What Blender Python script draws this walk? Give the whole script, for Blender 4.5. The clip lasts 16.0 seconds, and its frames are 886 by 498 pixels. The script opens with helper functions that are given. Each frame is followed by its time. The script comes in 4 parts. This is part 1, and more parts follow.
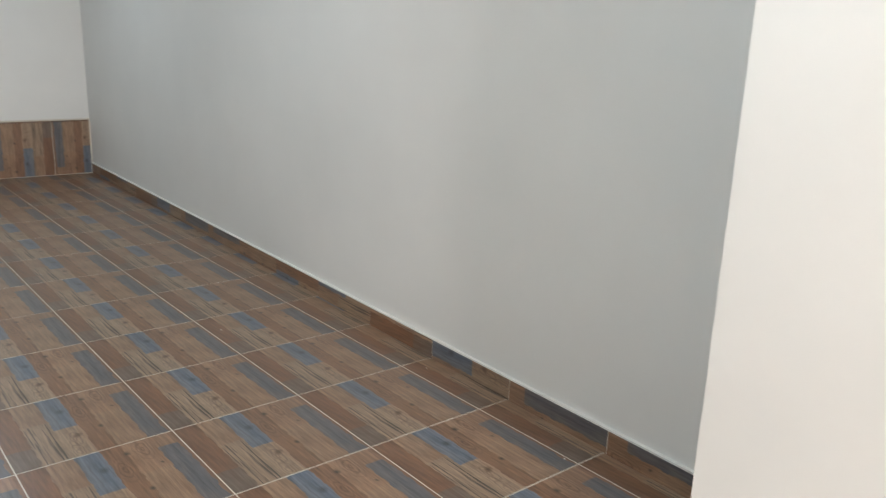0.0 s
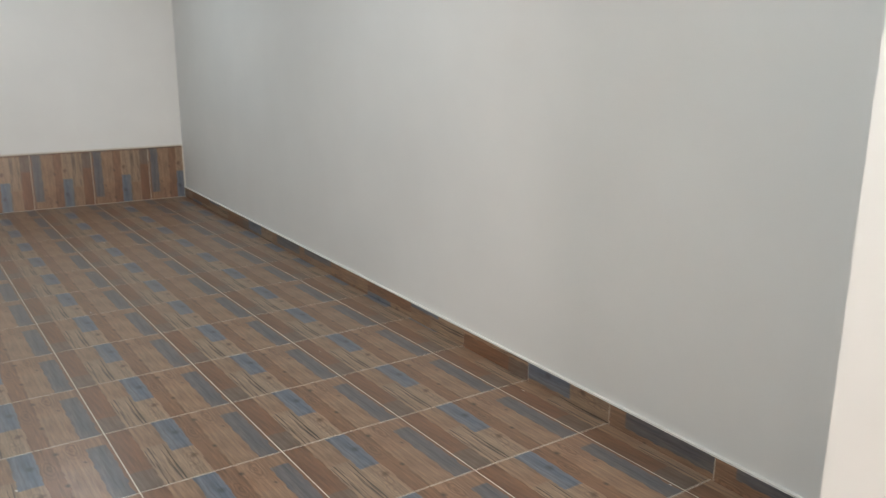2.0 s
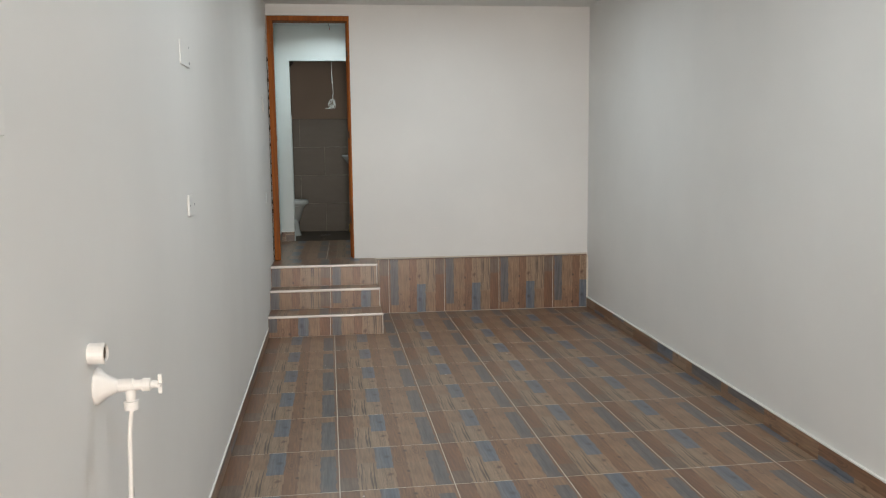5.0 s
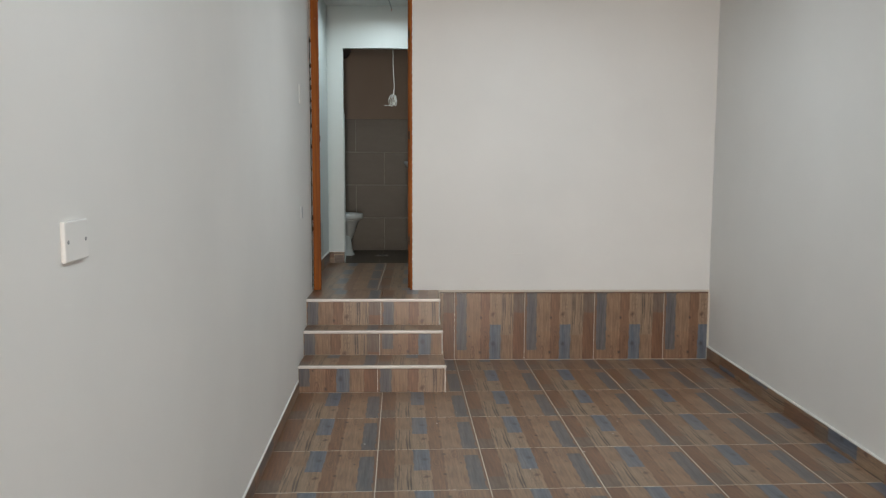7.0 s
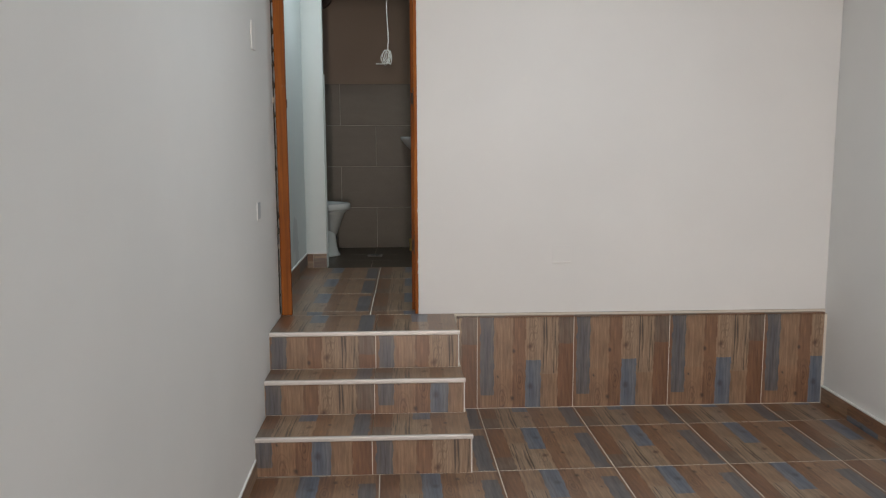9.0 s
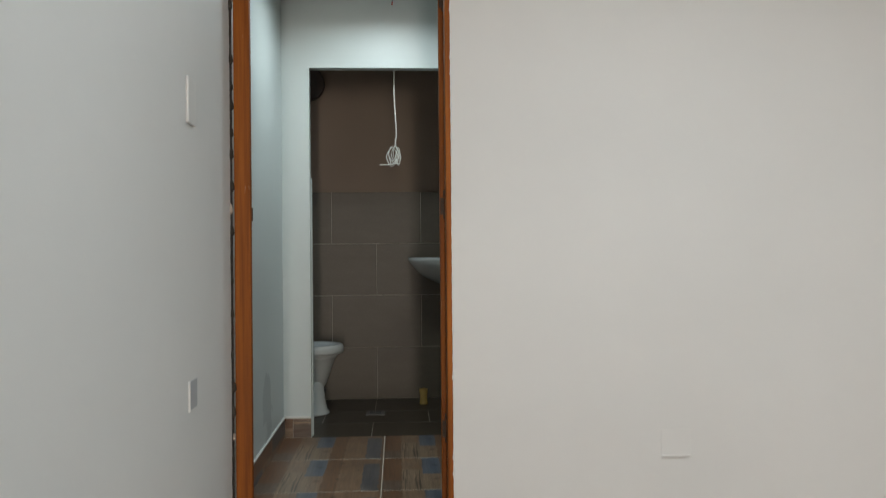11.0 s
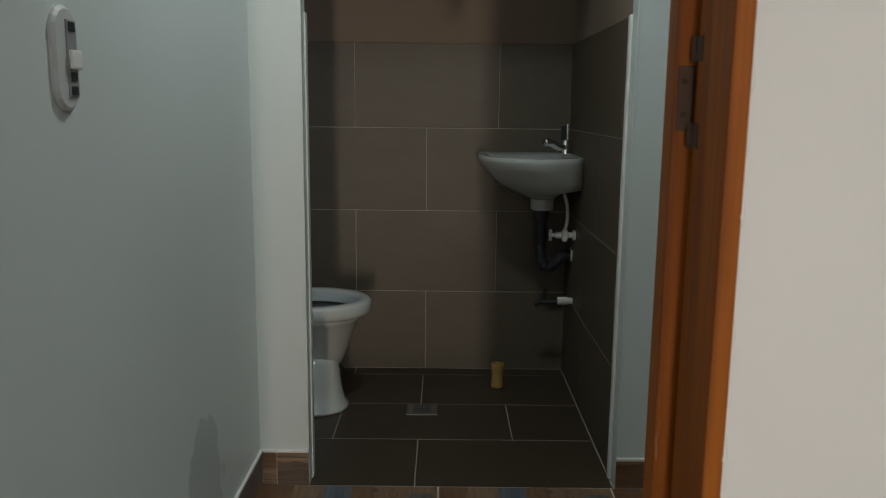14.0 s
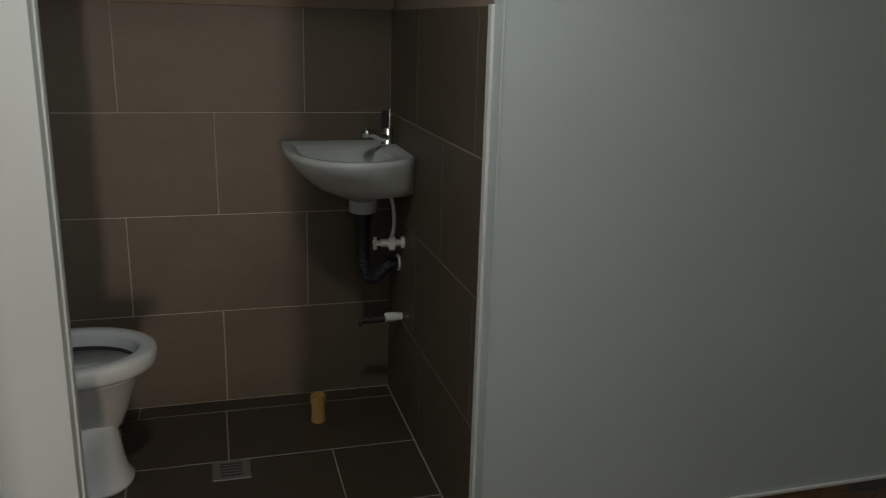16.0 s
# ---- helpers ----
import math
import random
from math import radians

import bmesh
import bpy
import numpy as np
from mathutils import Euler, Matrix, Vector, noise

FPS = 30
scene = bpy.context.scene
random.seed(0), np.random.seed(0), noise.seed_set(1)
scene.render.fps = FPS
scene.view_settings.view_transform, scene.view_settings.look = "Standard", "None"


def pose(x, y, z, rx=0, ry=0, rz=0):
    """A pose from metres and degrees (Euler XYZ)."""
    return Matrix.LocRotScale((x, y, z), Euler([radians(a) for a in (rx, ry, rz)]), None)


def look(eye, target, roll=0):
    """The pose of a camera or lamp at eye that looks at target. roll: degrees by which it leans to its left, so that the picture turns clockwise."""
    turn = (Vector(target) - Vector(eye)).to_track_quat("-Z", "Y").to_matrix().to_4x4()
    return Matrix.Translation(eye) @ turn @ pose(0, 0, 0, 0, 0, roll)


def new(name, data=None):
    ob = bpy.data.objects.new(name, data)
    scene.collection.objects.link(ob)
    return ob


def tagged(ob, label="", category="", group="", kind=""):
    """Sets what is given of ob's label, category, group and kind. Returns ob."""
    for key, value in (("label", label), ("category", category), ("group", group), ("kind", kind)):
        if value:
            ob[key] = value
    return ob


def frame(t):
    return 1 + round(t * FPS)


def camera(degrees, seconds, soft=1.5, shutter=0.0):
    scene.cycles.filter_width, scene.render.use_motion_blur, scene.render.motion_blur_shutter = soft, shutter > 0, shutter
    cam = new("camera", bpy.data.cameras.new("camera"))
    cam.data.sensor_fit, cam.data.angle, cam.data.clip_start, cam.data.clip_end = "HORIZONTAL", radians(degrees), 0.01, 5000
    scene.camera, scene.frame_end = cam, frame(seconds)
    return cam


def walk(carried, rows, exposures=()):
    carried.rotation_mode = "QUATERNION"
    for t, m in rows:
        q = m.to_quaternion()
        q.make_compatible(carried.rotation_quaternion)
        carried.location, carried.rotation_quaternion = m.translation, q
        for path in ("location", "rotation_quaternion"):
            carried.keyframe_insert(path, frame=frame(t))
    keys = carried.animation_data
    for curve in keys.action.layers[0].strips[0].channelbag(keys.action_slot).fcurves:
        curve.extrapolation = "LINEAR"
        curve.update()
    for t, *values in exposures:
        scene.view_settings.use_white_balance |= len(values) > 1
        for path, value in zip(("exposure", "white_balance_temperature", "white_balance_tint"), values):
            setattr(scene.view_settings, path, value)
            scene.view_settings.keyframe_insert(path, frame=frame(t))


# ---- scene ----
cam = camera(57.5, 16.0, soft=1.1, shutter=0.25)
PATH = [
    (0, (0.741, -7.864, 1.385), (1.946, -6.355, 0.867), 2.2),
    (0.5, (0.676, -7.855, 1.378), (1.995, -6.489, 0.751), 1.9),
    (1, (0.642, -7.839, 1.37), (1.939, -6.474, 0.696), 1.7),
    (1.5, (0.62, -7.835, 1.392), (1.847, -6.397, 0.736), 1.3),
    (2, (0.632, -7.823, 1.43), (1.702, -6.205, 0.943), 0.4),
    (2.5, (0.626, -7.804, 1.446), (1.497, -6.047, 1.052), -0.5),
    (3, (0.655, -7.788, 1.449), (1.18, -5.882, 1.144), -1.4),
    (3.5, (0.678, -7.748, 1.443), (0.967, -5.788, 1.169), -1.5),
    (4, (0.669, -7.65, 1.433), (0.923, -5.686, 1.157), -1.0),
    (4.5, (0.645, -7.409, 1.447), (0.872, -5.438, 1.188), -0.5),
    (4.7, (0.648, -7.308, 1.45), (0.876, -5.336, 1.204), -0.6),
    (6.8, (0.699, -5.832, 1.404), (0.834, -3.85, 1.171), 0.1),
    (7, (0.738, -5.654, 1.412), (0.795, -3.666, 1.196), 0.2),
    (7.5, (0.708, -5.274, 1.391), (0.73, -3.287, 1.164), -0.1),
    (8, (0.674, -4.856, 1.396), (0.737, -2.871, 1.156), -0.7),
    (8.2, (0.67, -4.691, 1.396), (0.74, -2.711, 1.124), -0.7),
    (10.3, (0.57, -3.086, 1.38), (0.659, -1.103, 1.141), 0.3),
    (10.5, (0.555, -2.957, 1.396), (0.636, -0.964, 1.245), -0.1),
    (11, (0.509, -2.592, 1.437), (0.621, -0.595, 1.447), -0.5),
    (11.5, (0.546, -2.25, 1.461), (0.653, -0.261, 1.65), 0.0),
    (12, (0.559, -1.887, 1.481), (0.606, 0.107, 1.64), 0.2),
    (12.5, (0.534, -1.571, 1.497), (0.598, 0.428, 1.461), -0.2),
    (13, (0.548, -1.147, 1.48), (0.603, 0.844, 1.301), -0.2),
    (13.5, (0.531, -0.864, 1.483), (0.481, 1.112, 1.18), -0.4),
    (14, (0.443, -0.62, 1.585), (0.4425, 1.35, 1.239), 0.6),
    (14.5, (0.389, -0.469, 1.66), (0.617, 1.454, 1.161), 0.6),
    (15, (0.371, -0.278, 1.693), (0.661, 1.633, 1.184), 1.1),
    (15.2, (0.376, -0.228, 1.737), (0.683, 1.677, 1.21), 0.4),
    (15.5, (0.377, -0.176, 1.783), (0.744, 1.719, 1.264), 0.7),
    (16, (0.364, -0.044, 1.789), (0.9, 1.807, 1.257), 1.6),
]
walk(cam, [(t, look(eye, target, roll)) for t, eye, target, roll in PATH],
     exposures=((0, -0.04, 6300, 11), (1.5, 0.0, 6400, 12), (3.5, 0.0, 6600, 13), (7.0, 0.0, 6600, 14), (9.0, 0.0, 6650, 17), (10.5, 0.0, 6350, 12), (11.0, 0.0, 6650, 13), (12.0, 0.0, 6750, 14), (12.6, 0.0, 7050, 14),
                (13.5, -0.12, 6950, 13), (14.5, -0.23, 7050, 15), (15.0, -0.22, 7000, 14), (15.5, -0.20, 7100, 18), (16, -0.12, 7400, 21)))
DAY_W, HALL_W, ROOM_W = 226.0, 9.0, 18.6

# ---- world and large lights ----
world = bpy.data.worlds.new("sky")
scene.world = world
world.use_nodes = True
wn = world.node_tree.nodes
sky = wn.new("ShaderNodeTexSky")
sky.sky_type = "NISHITA"
sky.sun_disc = False
sky.sun_elevation = radians(58)
sky.sun_rotation = radians(20)
world.node_tree.links.new(sky.outputs[0], wn["Background"].inputs[0])
wn["Background"].inputs[1].default_value = 0.12

sun_data = bpy.data.lights.new("sun", "SUN")
sun_data.energy, sun_data.angle, sun_data.color = 3.0, radians(0.5), (1.0, 0.96, 0.9)
sun_lamp = new("sun", sun_data)
sun_lamp.matrix_world = look((5, 14, 24), (0, 0, 0))


def area_lamp(name, m, sx, sy, watts, colour, shape="RECTANGLE"):
    d = bpy.data.lights.new(name, "AREA")
    d.shape, d.size, d.size_y, d.energy, d.color = shape, sx, sy, watts, colour
    ob = new(name, d)
    ob.matrix_world = m
    return ob


# daylight in the street opening behind the walker
area_lamp("daylight", pose(0.80, -11.42, 1.15, 90, 0, 0), 0.46, 2.2, DAY_W, (1.0, 0.92, 0.83))
# light of the hall's round panel and of three unseen, added room panels
UNSEEN_LAMPS = ((1.38, -1.5), (1.38, -4.2), (1.38, -6.8))
hall_light = area_lamp("panel_light", pose(0.455, 0.99, 2.72), 0.15, 0.15, HALL_W, (0.80, 0.965, 1.0), "DISK")
hall_light.data.spread = radians(164)
for px, py in UNSEEN_LAMPS:
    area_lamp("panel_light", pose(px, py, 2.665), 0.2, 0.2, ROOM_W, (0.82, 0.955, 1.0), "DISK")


# ---- materials ----
def material(name):
    m = bpy.data.materials.new(name)
    m.use_nodes = True
    nt = m.node_tree
    return m, nt, nt.nodes, nt.links, nt.nodes["Principled BSDF"]


def mth(nt, op, a, b=None):
    n = nt.nodes.new("ShaderNodeMath")
    n.operation = op
    for k, v in enumerate((a, b)):
        if v is None:
            continue
        if isinstance(v, (int, float)):
            n.inputs[k].default_value = v
        else:
            nt.links.new(v, n.inputs[k])
    return n.outputs[0]


def mix(nt, fac, a, b, blend="MIX"):
    n = nt.nodes.new("ShaderNodeMix")
    n.data_type, n.blend_type = "RGBA", blend
    for k, v in ((0, fac), (6, a), (7, b)):
        if isinstance(v, (int, float)):
            n.inputs[k].default_value = v
        elif isinstance(v, tuple):
            n.inputs[k].default_value = (*v, 1)
        else:
            nt.links.new(v, n.inputs[k])
    return n.outputs[2]


def noise_tex(nt, vec, scale, detail=3.0, rough=0.55):
    n = nt.nodes.new("ShaderNodeTexNoise")
    n.inputs["Scale"].default_value, n.inputs["Detail"].default_value = scale, detail
    n.inputs["Roughness"].default_value = rough
    if vec is not None:
        nt.links.new(vec, n.inputs["Vector"])
    return n


def ramp(nt, fac, *stops):
    n = nt.nodes.new("ShaderNodeValToRGB")
    e = n.color_ramp.elements
    while len(e) < len(stops):
        e.new(0.5)
    for k, (p, c) in enumerate(stops):
        e[k].position = p
        e[k].color = (*c, 1) if isinstance(c, tuple) else (c, c, c, 1)
    nt.links.new(fac, n.inputs[0])
    return n.outputs[0]


def coords(nt, out="Object", scale=(1, 1, 1), random_shift=0.0):
    tc = nt.nodes.new("ShaderNodeTexCoord")
    mp = nt.nodes.new("ShaderNodeMapping")
    mp.inputs["Scale"].default_value = scale
    nt.links.new(tc.outputs[out], mp.inputs["Vector"])
    if random_shift:
        info = nt.nodes.new("ShaderNodeObjectInfo")
        comb = nt.nodes.new("ShaderNodeCombineXYZ")
        v = mth(nt, "MULTIPLY", info.outputs["Random"], random_shift)
        for k in range(3):
            nt.links.new(v, comb.inputs[k])
        nt.links.new(comb.outputs[0], mp.inputs["Location"])
    return mp.outputs[0]


def bump(nt, bsdf, height, strength, distance=0.002):
    b = nt.nodes.new("ShaderNodeBump")
    b.inputs["Strength"].default_value, b.inputs["Distance"].default_value = strength, distance
    nt.links.new(height, b.inputs["Height"])
    nt.links.new(b.outputs[0], bsdf.inputs["Normal"])


def paint(name, colour, rough=0.6, stain=None, marks=0.06):
    m, nt, n, l, b = material(name)
    co = coords(nt, "Object")
    big = noise_tex(nt, co, 0.9, 2)
    mid = noise_tex(nt, co, 7.0, 4)
    fine = noise_tex(nt, co, 190.0, 2)
    dark = tuple(v * (1 - marks) for v in colour)
    c = mix(nt, ramp(nt, big.outputs[0], (0.35, 0.0), (0.65, 1.0)), dark, colour)
    c = mix(nt, ramp(nt, mid.outputs[0], (0.3, 0.10), (0.62, 0.0)), c, tuple(v * 0.86 for v in colour))
    if stain:
        sx, sy, sz, r = stain
        mp = nt.nodes.new("ShaderNodeMapping")
        mp.inputs["Location"].default_value = (-sx / r, -sy / r, -sz / (r * 1.7))
        mp.inputs["Scale"].default_value = (1 / r, 1 / r, 1 / (r * 1.7))
        tc = nt.nodes.new("ShaderNodeTexCoord")
        l.new(tc.outputs["Object"], mp.inputs["Vector"])
        ln = nt.nodes.new("ShaderNodeVectorMath")
        ln.operation = "LENGTH"
        l.new(mp.outputs[0], ln.inputs[0])
        wob = noise_tex(nt, co, 9.0, 3)
        d = mth(nt, "ADD", ln.outputs["Value"], mth(nt, "MULTIPLY", wob.outputs[0], 1.1))
        c = mix(nt, ramp(nt, d, (0.95, 0.42), (1.40, 0.0)), c, (0.30, 0.33, 0.33))
    l.new(c, b.inputs["Base Color"])
    b.inputs["Roughness"].default_value = rough
    h = mth(nt, "ADD", mth(nt, "MULTIPLY", fine.outputs[0], 0.5), mid.outputs[0])
    bump(nt, b, h, 0.25, 0.0015)
    return m


def plain(name, colour, rough=0.5, metal=0.0, grain=40.0, vary=0.12, bumpy=0.1):
    m, nt, n, l, b = material(name)
    co = coords(nt, "Object", random_shift=9.0)
    ns = noise_tex(nt, co, grain, 4)
    c = mix(nt, ns.outputs[0], tuple(v * (1 - vary) for v in colour), tuple(min(1, v * (1 + vary)) for v in colour))
    l.new(c, b.inputs["Base Color"])
    b.inputs["Metallic"].default_value = metal
    l.new(mth(nt, "ADD", mth(nt, "MULTIPLY", ns.outputs[0], 0.12), rough - 0.06), b.inputs["Roughness"])
    if bumpy:
        bump(nt, b, ns.outputs[0], bumpy, 0.0008)
    return m


def plank_print():
    """Glazed square tile printed with weathered boards: local x across the boards, local y along them, 0 to 0.5 m."""
    m, nt, n, l, b = material("board_print_tile")
    tc = nt.nodes.new("ShaderNodeTexCoord")
    sep = nt.nodes.new("ShaderNodeSeparateXYZ")
    l.new(tc.outputs["Object"], sep.inputs[0])
    wob = noise_tex(nt, tc.outputs["Object"], 22.0, 2)
    u = mth(nt, "ADD", mth(nt, "MULTIPLY", sep.outputs[0], 2.0), mth(nt, "MULTIPLY", mth(nt, "SUBTRACT", wob.outputs[0], 0.5), 0.045))
    v = mth(nt, "ADD", mth(nt, "MULTIPLY", sep.outputs[1], 2.0), mth(nt, "MULTIPLY", mth(nt, "SUBTRACT", wob.outputs[0], 0.5), 0.03))
    grain = noise_tex(nt, coords(nt, "Object", (95, 7, 1)), 1.0, 5, 0.65)
    streak = noise_tex(nt, coords(nt, "Object", (34, 2.6, 1)), 1.0, 3, 0.6)
    cloud = noise_tex(nt, coords(nt, "Object", (14, 9, 1)), 1.0, 3, 0.6)

    def rect(u0, u1, v0, v1):
        a = mth(nt, "MULTIPLY", mth(nt, "GREATER_THAN", u, u0), mth(nt, "LESS_THAN", u, u1))
        c = mth(nt, "MULTIPLY", mth(nt, "GREATER_THAN", v, v0), mth(nt, "LESS_THAN", v, v1))
        return mth(nt, "MULTIPLY", a, c)

    tan, tan2 = TAN, TAN2
    c = mix(nt, ramp(nt, streak.outputs[0], (0.35, 0.0), (0.7, 1.0)), tan, tan2)
    # (u0, u1, v0, v1, colour, colour of its streaks, sharpness of the streaks)
    boards = (
        (-0.1, 0.16, 0.28, 1.1, RED, BROWN2, 0.60),
        (-0.1, 0.16, -0.1, 0.28, GREYB, BROWN2, 0.52),
        (0.16, 0.34, -0.1, 0.60, OAT, BROWN2, 0.68),
        (0.16, 0.34, 0.60, 1.1, PINK, TAN2, 0.60),
        (0.34, 0.50, 0.45, 1.1, BLUE, BLUE2, 0.52),
        (0.34, 0.50, -0.1, 0.45, OAT2, TAN, 0.58),
        (0.50, 0.63, -0.1, 1.1, RUST, BROWN2, 0.63),
        (0.63, 0.83, -0.1, 0.55, PINK, TAN2, 0.58),
        (0.63, 0.83, 0.55, 1.1, TAN, BROWN, 0.60),
        (0.828, 0.968, -0.1, 0.82, SLATE, SLATE2, 0.60),
        (0.968, 1.1, -0.1, 1.1, TAN2, BROWN, 0.55),
    )
    # broad soft patches wander across the boards and fade their colours into one another
    patch = noise_tex(nt, coords(nt, "Object", (13, 4.5, 1)), 1.0, 2, 0.5)
    for u0, u1, v0, v1, c1, c2, edge in boards:
        f = mth(nt, "ADD", mth(nt, "MULTIPLY", streak.outputs[0], 0.5), mth(nt, "MULTIPLY", patch.outputs[0], 0.5))
        cc = mix(nt, ramp(nt, f, (edge - 0.13, 0.0), (edge + 0.10, 1.0)), c1, c2)
        c = mix(nt, rect(u0, u1, v0, v1), c, cc)
    # thin dark splits in two of the boards
    split = noise_tex(nt, coords(nt, "Object", (60, 3.2, 1)), 1.0, 2, 0.5)
    sm = mth(nt, "MULTIPLY", mth(nt, "ADD", mth(nt, "MULTIPLY", rect(0.17, 0.335, -0.1, 0.585), 0.75), 0.25), ramp(nt, split.outputs[0], (0.60, 0.0), (0.66, 0.8)))
    c = mix(nt, sm, c, DARK)
    # long dark cracks in the pale board, and curled pale rings in the board below the blue one
    crack = noise_tex(nt, coords(nt, "Object", (120, 2.4, 1)), 1.0, 2, 0.5)
    c = mix(nt, mth(nt, "MULTIPLY", rect(0.165, 0.335, -0.1, 0.59), ramp(nt, crack.outputs[0], (0.55, 0.0), (0.60, 0.85))), c, DARK)
    for ru, rv in ((0.43, 0.26), (0.40, 0.06), (0.56, 0.66), (0.74, 0.86)):
        gu = mth(nt, "MULTIPLY", mth(nt, "SUBTRACT", u, ru), 3.2)
        gv = mth(nt, "SUBTRACT", v, rv)
        g = mth(nt, "SQRT", mth(nt, "ADD", mth(nt, "MULTIPLY", gu, gu), mth(nt, "MULTIPLY", gv, gv)))
        g = mth(nt, "ADD", g, mth(nt, "MULTIPLY", streak.outputs[0], 0.10))
        ringed = mth(nt, "MULTIPLY", ramp(nt, mth(nt, "SINE", mth(nt, "MULTIPLY", g, 95.0)), (0.2, 0.0), (0.9, 1.0)), ramp(nt, g, (0.14, 0.55), (0.27, 0.0)))
        c = mix(nt, ringed, c, BROWN2 if ru > 0.5 else (0.16, 0.10, 0.065))
    # knots
    for ku, kv, kr, kc in ((0.45, 0.73, 0.020, (0.05, 0.055, 0.07)), (0.62, 0.35, 0.014, DARK), (0.78, 0.62, 0.010, DARK), (0.64, 0.86, 0.016, DARK), (0.45, 0.30, 0.018, BROWN2)):
        du = mth(nt, "SUBTRACT", u, ku)
        dv = mth(nt, "MULTIPLY", mth(nt, "SUBTRACT", v, kv), 0.75)
        d = mth(nt, "SQRT", mth(nt, "ADD", mth(nt, "MULTIPLY", du, du), mth(nt, "MULTIPLY", dv, dv)))
        c = mix(nt, ramp(nt, d, (kr * 0.5, 0.85), (kr * 1.8, 0.0)), c, kc)
    c = mix(nt, ramp(nt, grain.outputs[0], (0.3, 0.0), (0.7, 1.0)), mix(nt, 1.0, c, (0.62, 0.60, 0.59), "MULTIPLY"), mix(nt, 1.0, c, (1.29, 1.28, 1.27), "MULTIPLY"))
    c = mix(nt, ramp(nt, cloud.outputs[0], (0.3, 0.18), (0.6, 0.0)), c, (0.11, 0.088, 0.07))
    info = nt.nodes.new("ShaderNodeObjectInfo")
    c = mix(nt, mth(nt, "MULTIPLY", info.outputs["Random"], 0.10), c, (0.13, 0.11, 0.09))
    l.new(c, b.inputs["Base Color"])
    l.new(mth(nt, "ADD", mth(nt, "MULTIPLY", grain.outputs[0], 0.16), 0.24), b.inputs["Roughness"])
    b.inputs["Specular IOR Level"].default_value = 0.6
    bump(nt, b, grain.outputs[0], 0.18, 0.0006)
    return m


def stone_tile(name, colour, rough):
    m, nt, n, l, b = material(name)
    co = coords(nt, "Object", (1, 1, 1), 7.0)
    a = noise_tex(nt, coords(nt, "Object", (5, 16, 16), 5.0), 1.0, 4, 0.6)
    f = noise_tex(nt, co, 90.0, 3)
    c = mix(nt, a.outputs[0], tuple(v * 0.80 for v in colour), tuple(v * 1.2 for v in colour))
    c = mix(nt, ramp(nt, f.outputs[0], (0.4, 0.25), (0.65, 0.0)), c, tuple(v * 0.6 for v in colour))
    info = nt.nodes.new("ShaderNodeObjectInfo")
    c = mix(nt, mth(nt, "MULTIPLY", info.outputs["Random"], 0.16), c, tuple(v * 0.75 for v in colour))
    l.new(c, b.inputs["Base Color"])
    l.new(mth(nt, "ADD", mth(nt, "MULTIPLY", f.outputs[0], 0.15), rough), b.inputs["Roughness"])
    bump(nt, b, a.outputs[0], 0.12, 0.001)
    return m


def wood_varnish():
    m, nt, n, l, b = material("varnished_wood")
    g = noise_tex(nt, coords(nt, "Object", (70, 70, 2.2)), 1.0, 5, 0.6)
    s = noise_tex(nt, coords(nt, "Object", (14, 14, 0.9)), 1.0, 3)
    c = mix(nt, ramp(nt, g.outputs[0], (0.3, 0.0), (0.7, 1.0)), (0.195, 0.048, 0.005), (0.380, 0.112, 0.013))
    c = mix(nt, ramp(nt, s.outputs[0], (0.45, 0.0), (0.75, 0.6)), c, (0.11, 0.028, 0.004))
    chip = noise_tex(nt, coords(nt, "Object", (30, 30, 9)), 1.0, 4)
    c = mix(nt, ramp(nt, chip.outputs[0], (0.70, 0.0), (0.74, 0.55)), c, (0.45, 0.30, 0.17))
    l.new(c, b.inputs["Base Color"])
    l.new(mth(nt, "ADD", mth(nt, "MULTIPLY", g.outputs[0], 0.2), 0.44), b.inputs["Roughness"])
    b.inputs["Specular IOR Level"].default_value = 0.2
    bump(nt, b, g.outputs[0], 0.2, 0.0008)
    return m


def glow(name, colour, power):
    m, nt, n, l, b = material(name)
    b.inputs["Emission Color"].default_value = (*colour, 1)
    b.inputs["Emission Strength"].default_value = power
    b.inputs["Base Color"].default_value = (0.9, 0.9, 0.9, 1)
    return m


TAN, TAN2 = (0.285, 0.170, 0.102), (0.215, 0.118, 0.068)
RED, RUST, PINK = (0.195, 0.092, 0.046), (0.224, 0.117, 0.063), (0.282, 0.178, 0.110)
OAT, OAT2 = (0.286, 0.196, 0.129), (0.318, 0.222, 0.148)
BROWN, BROWN2 = (0.205, 0.094, 0.048), (0.092, 0.043, 0.025)
GREYB, DARK = (0.170, 0.125, 0.094), (0.035, 0.026, 0.022)
BLUE, BLUE2 = (0.100, 0.128, 0.175), (0.155, 0.172, 0.200)
SLATE, SLATE2 = (0.102, 0.103, 0.115), (0.205, 0.172, 0.145)

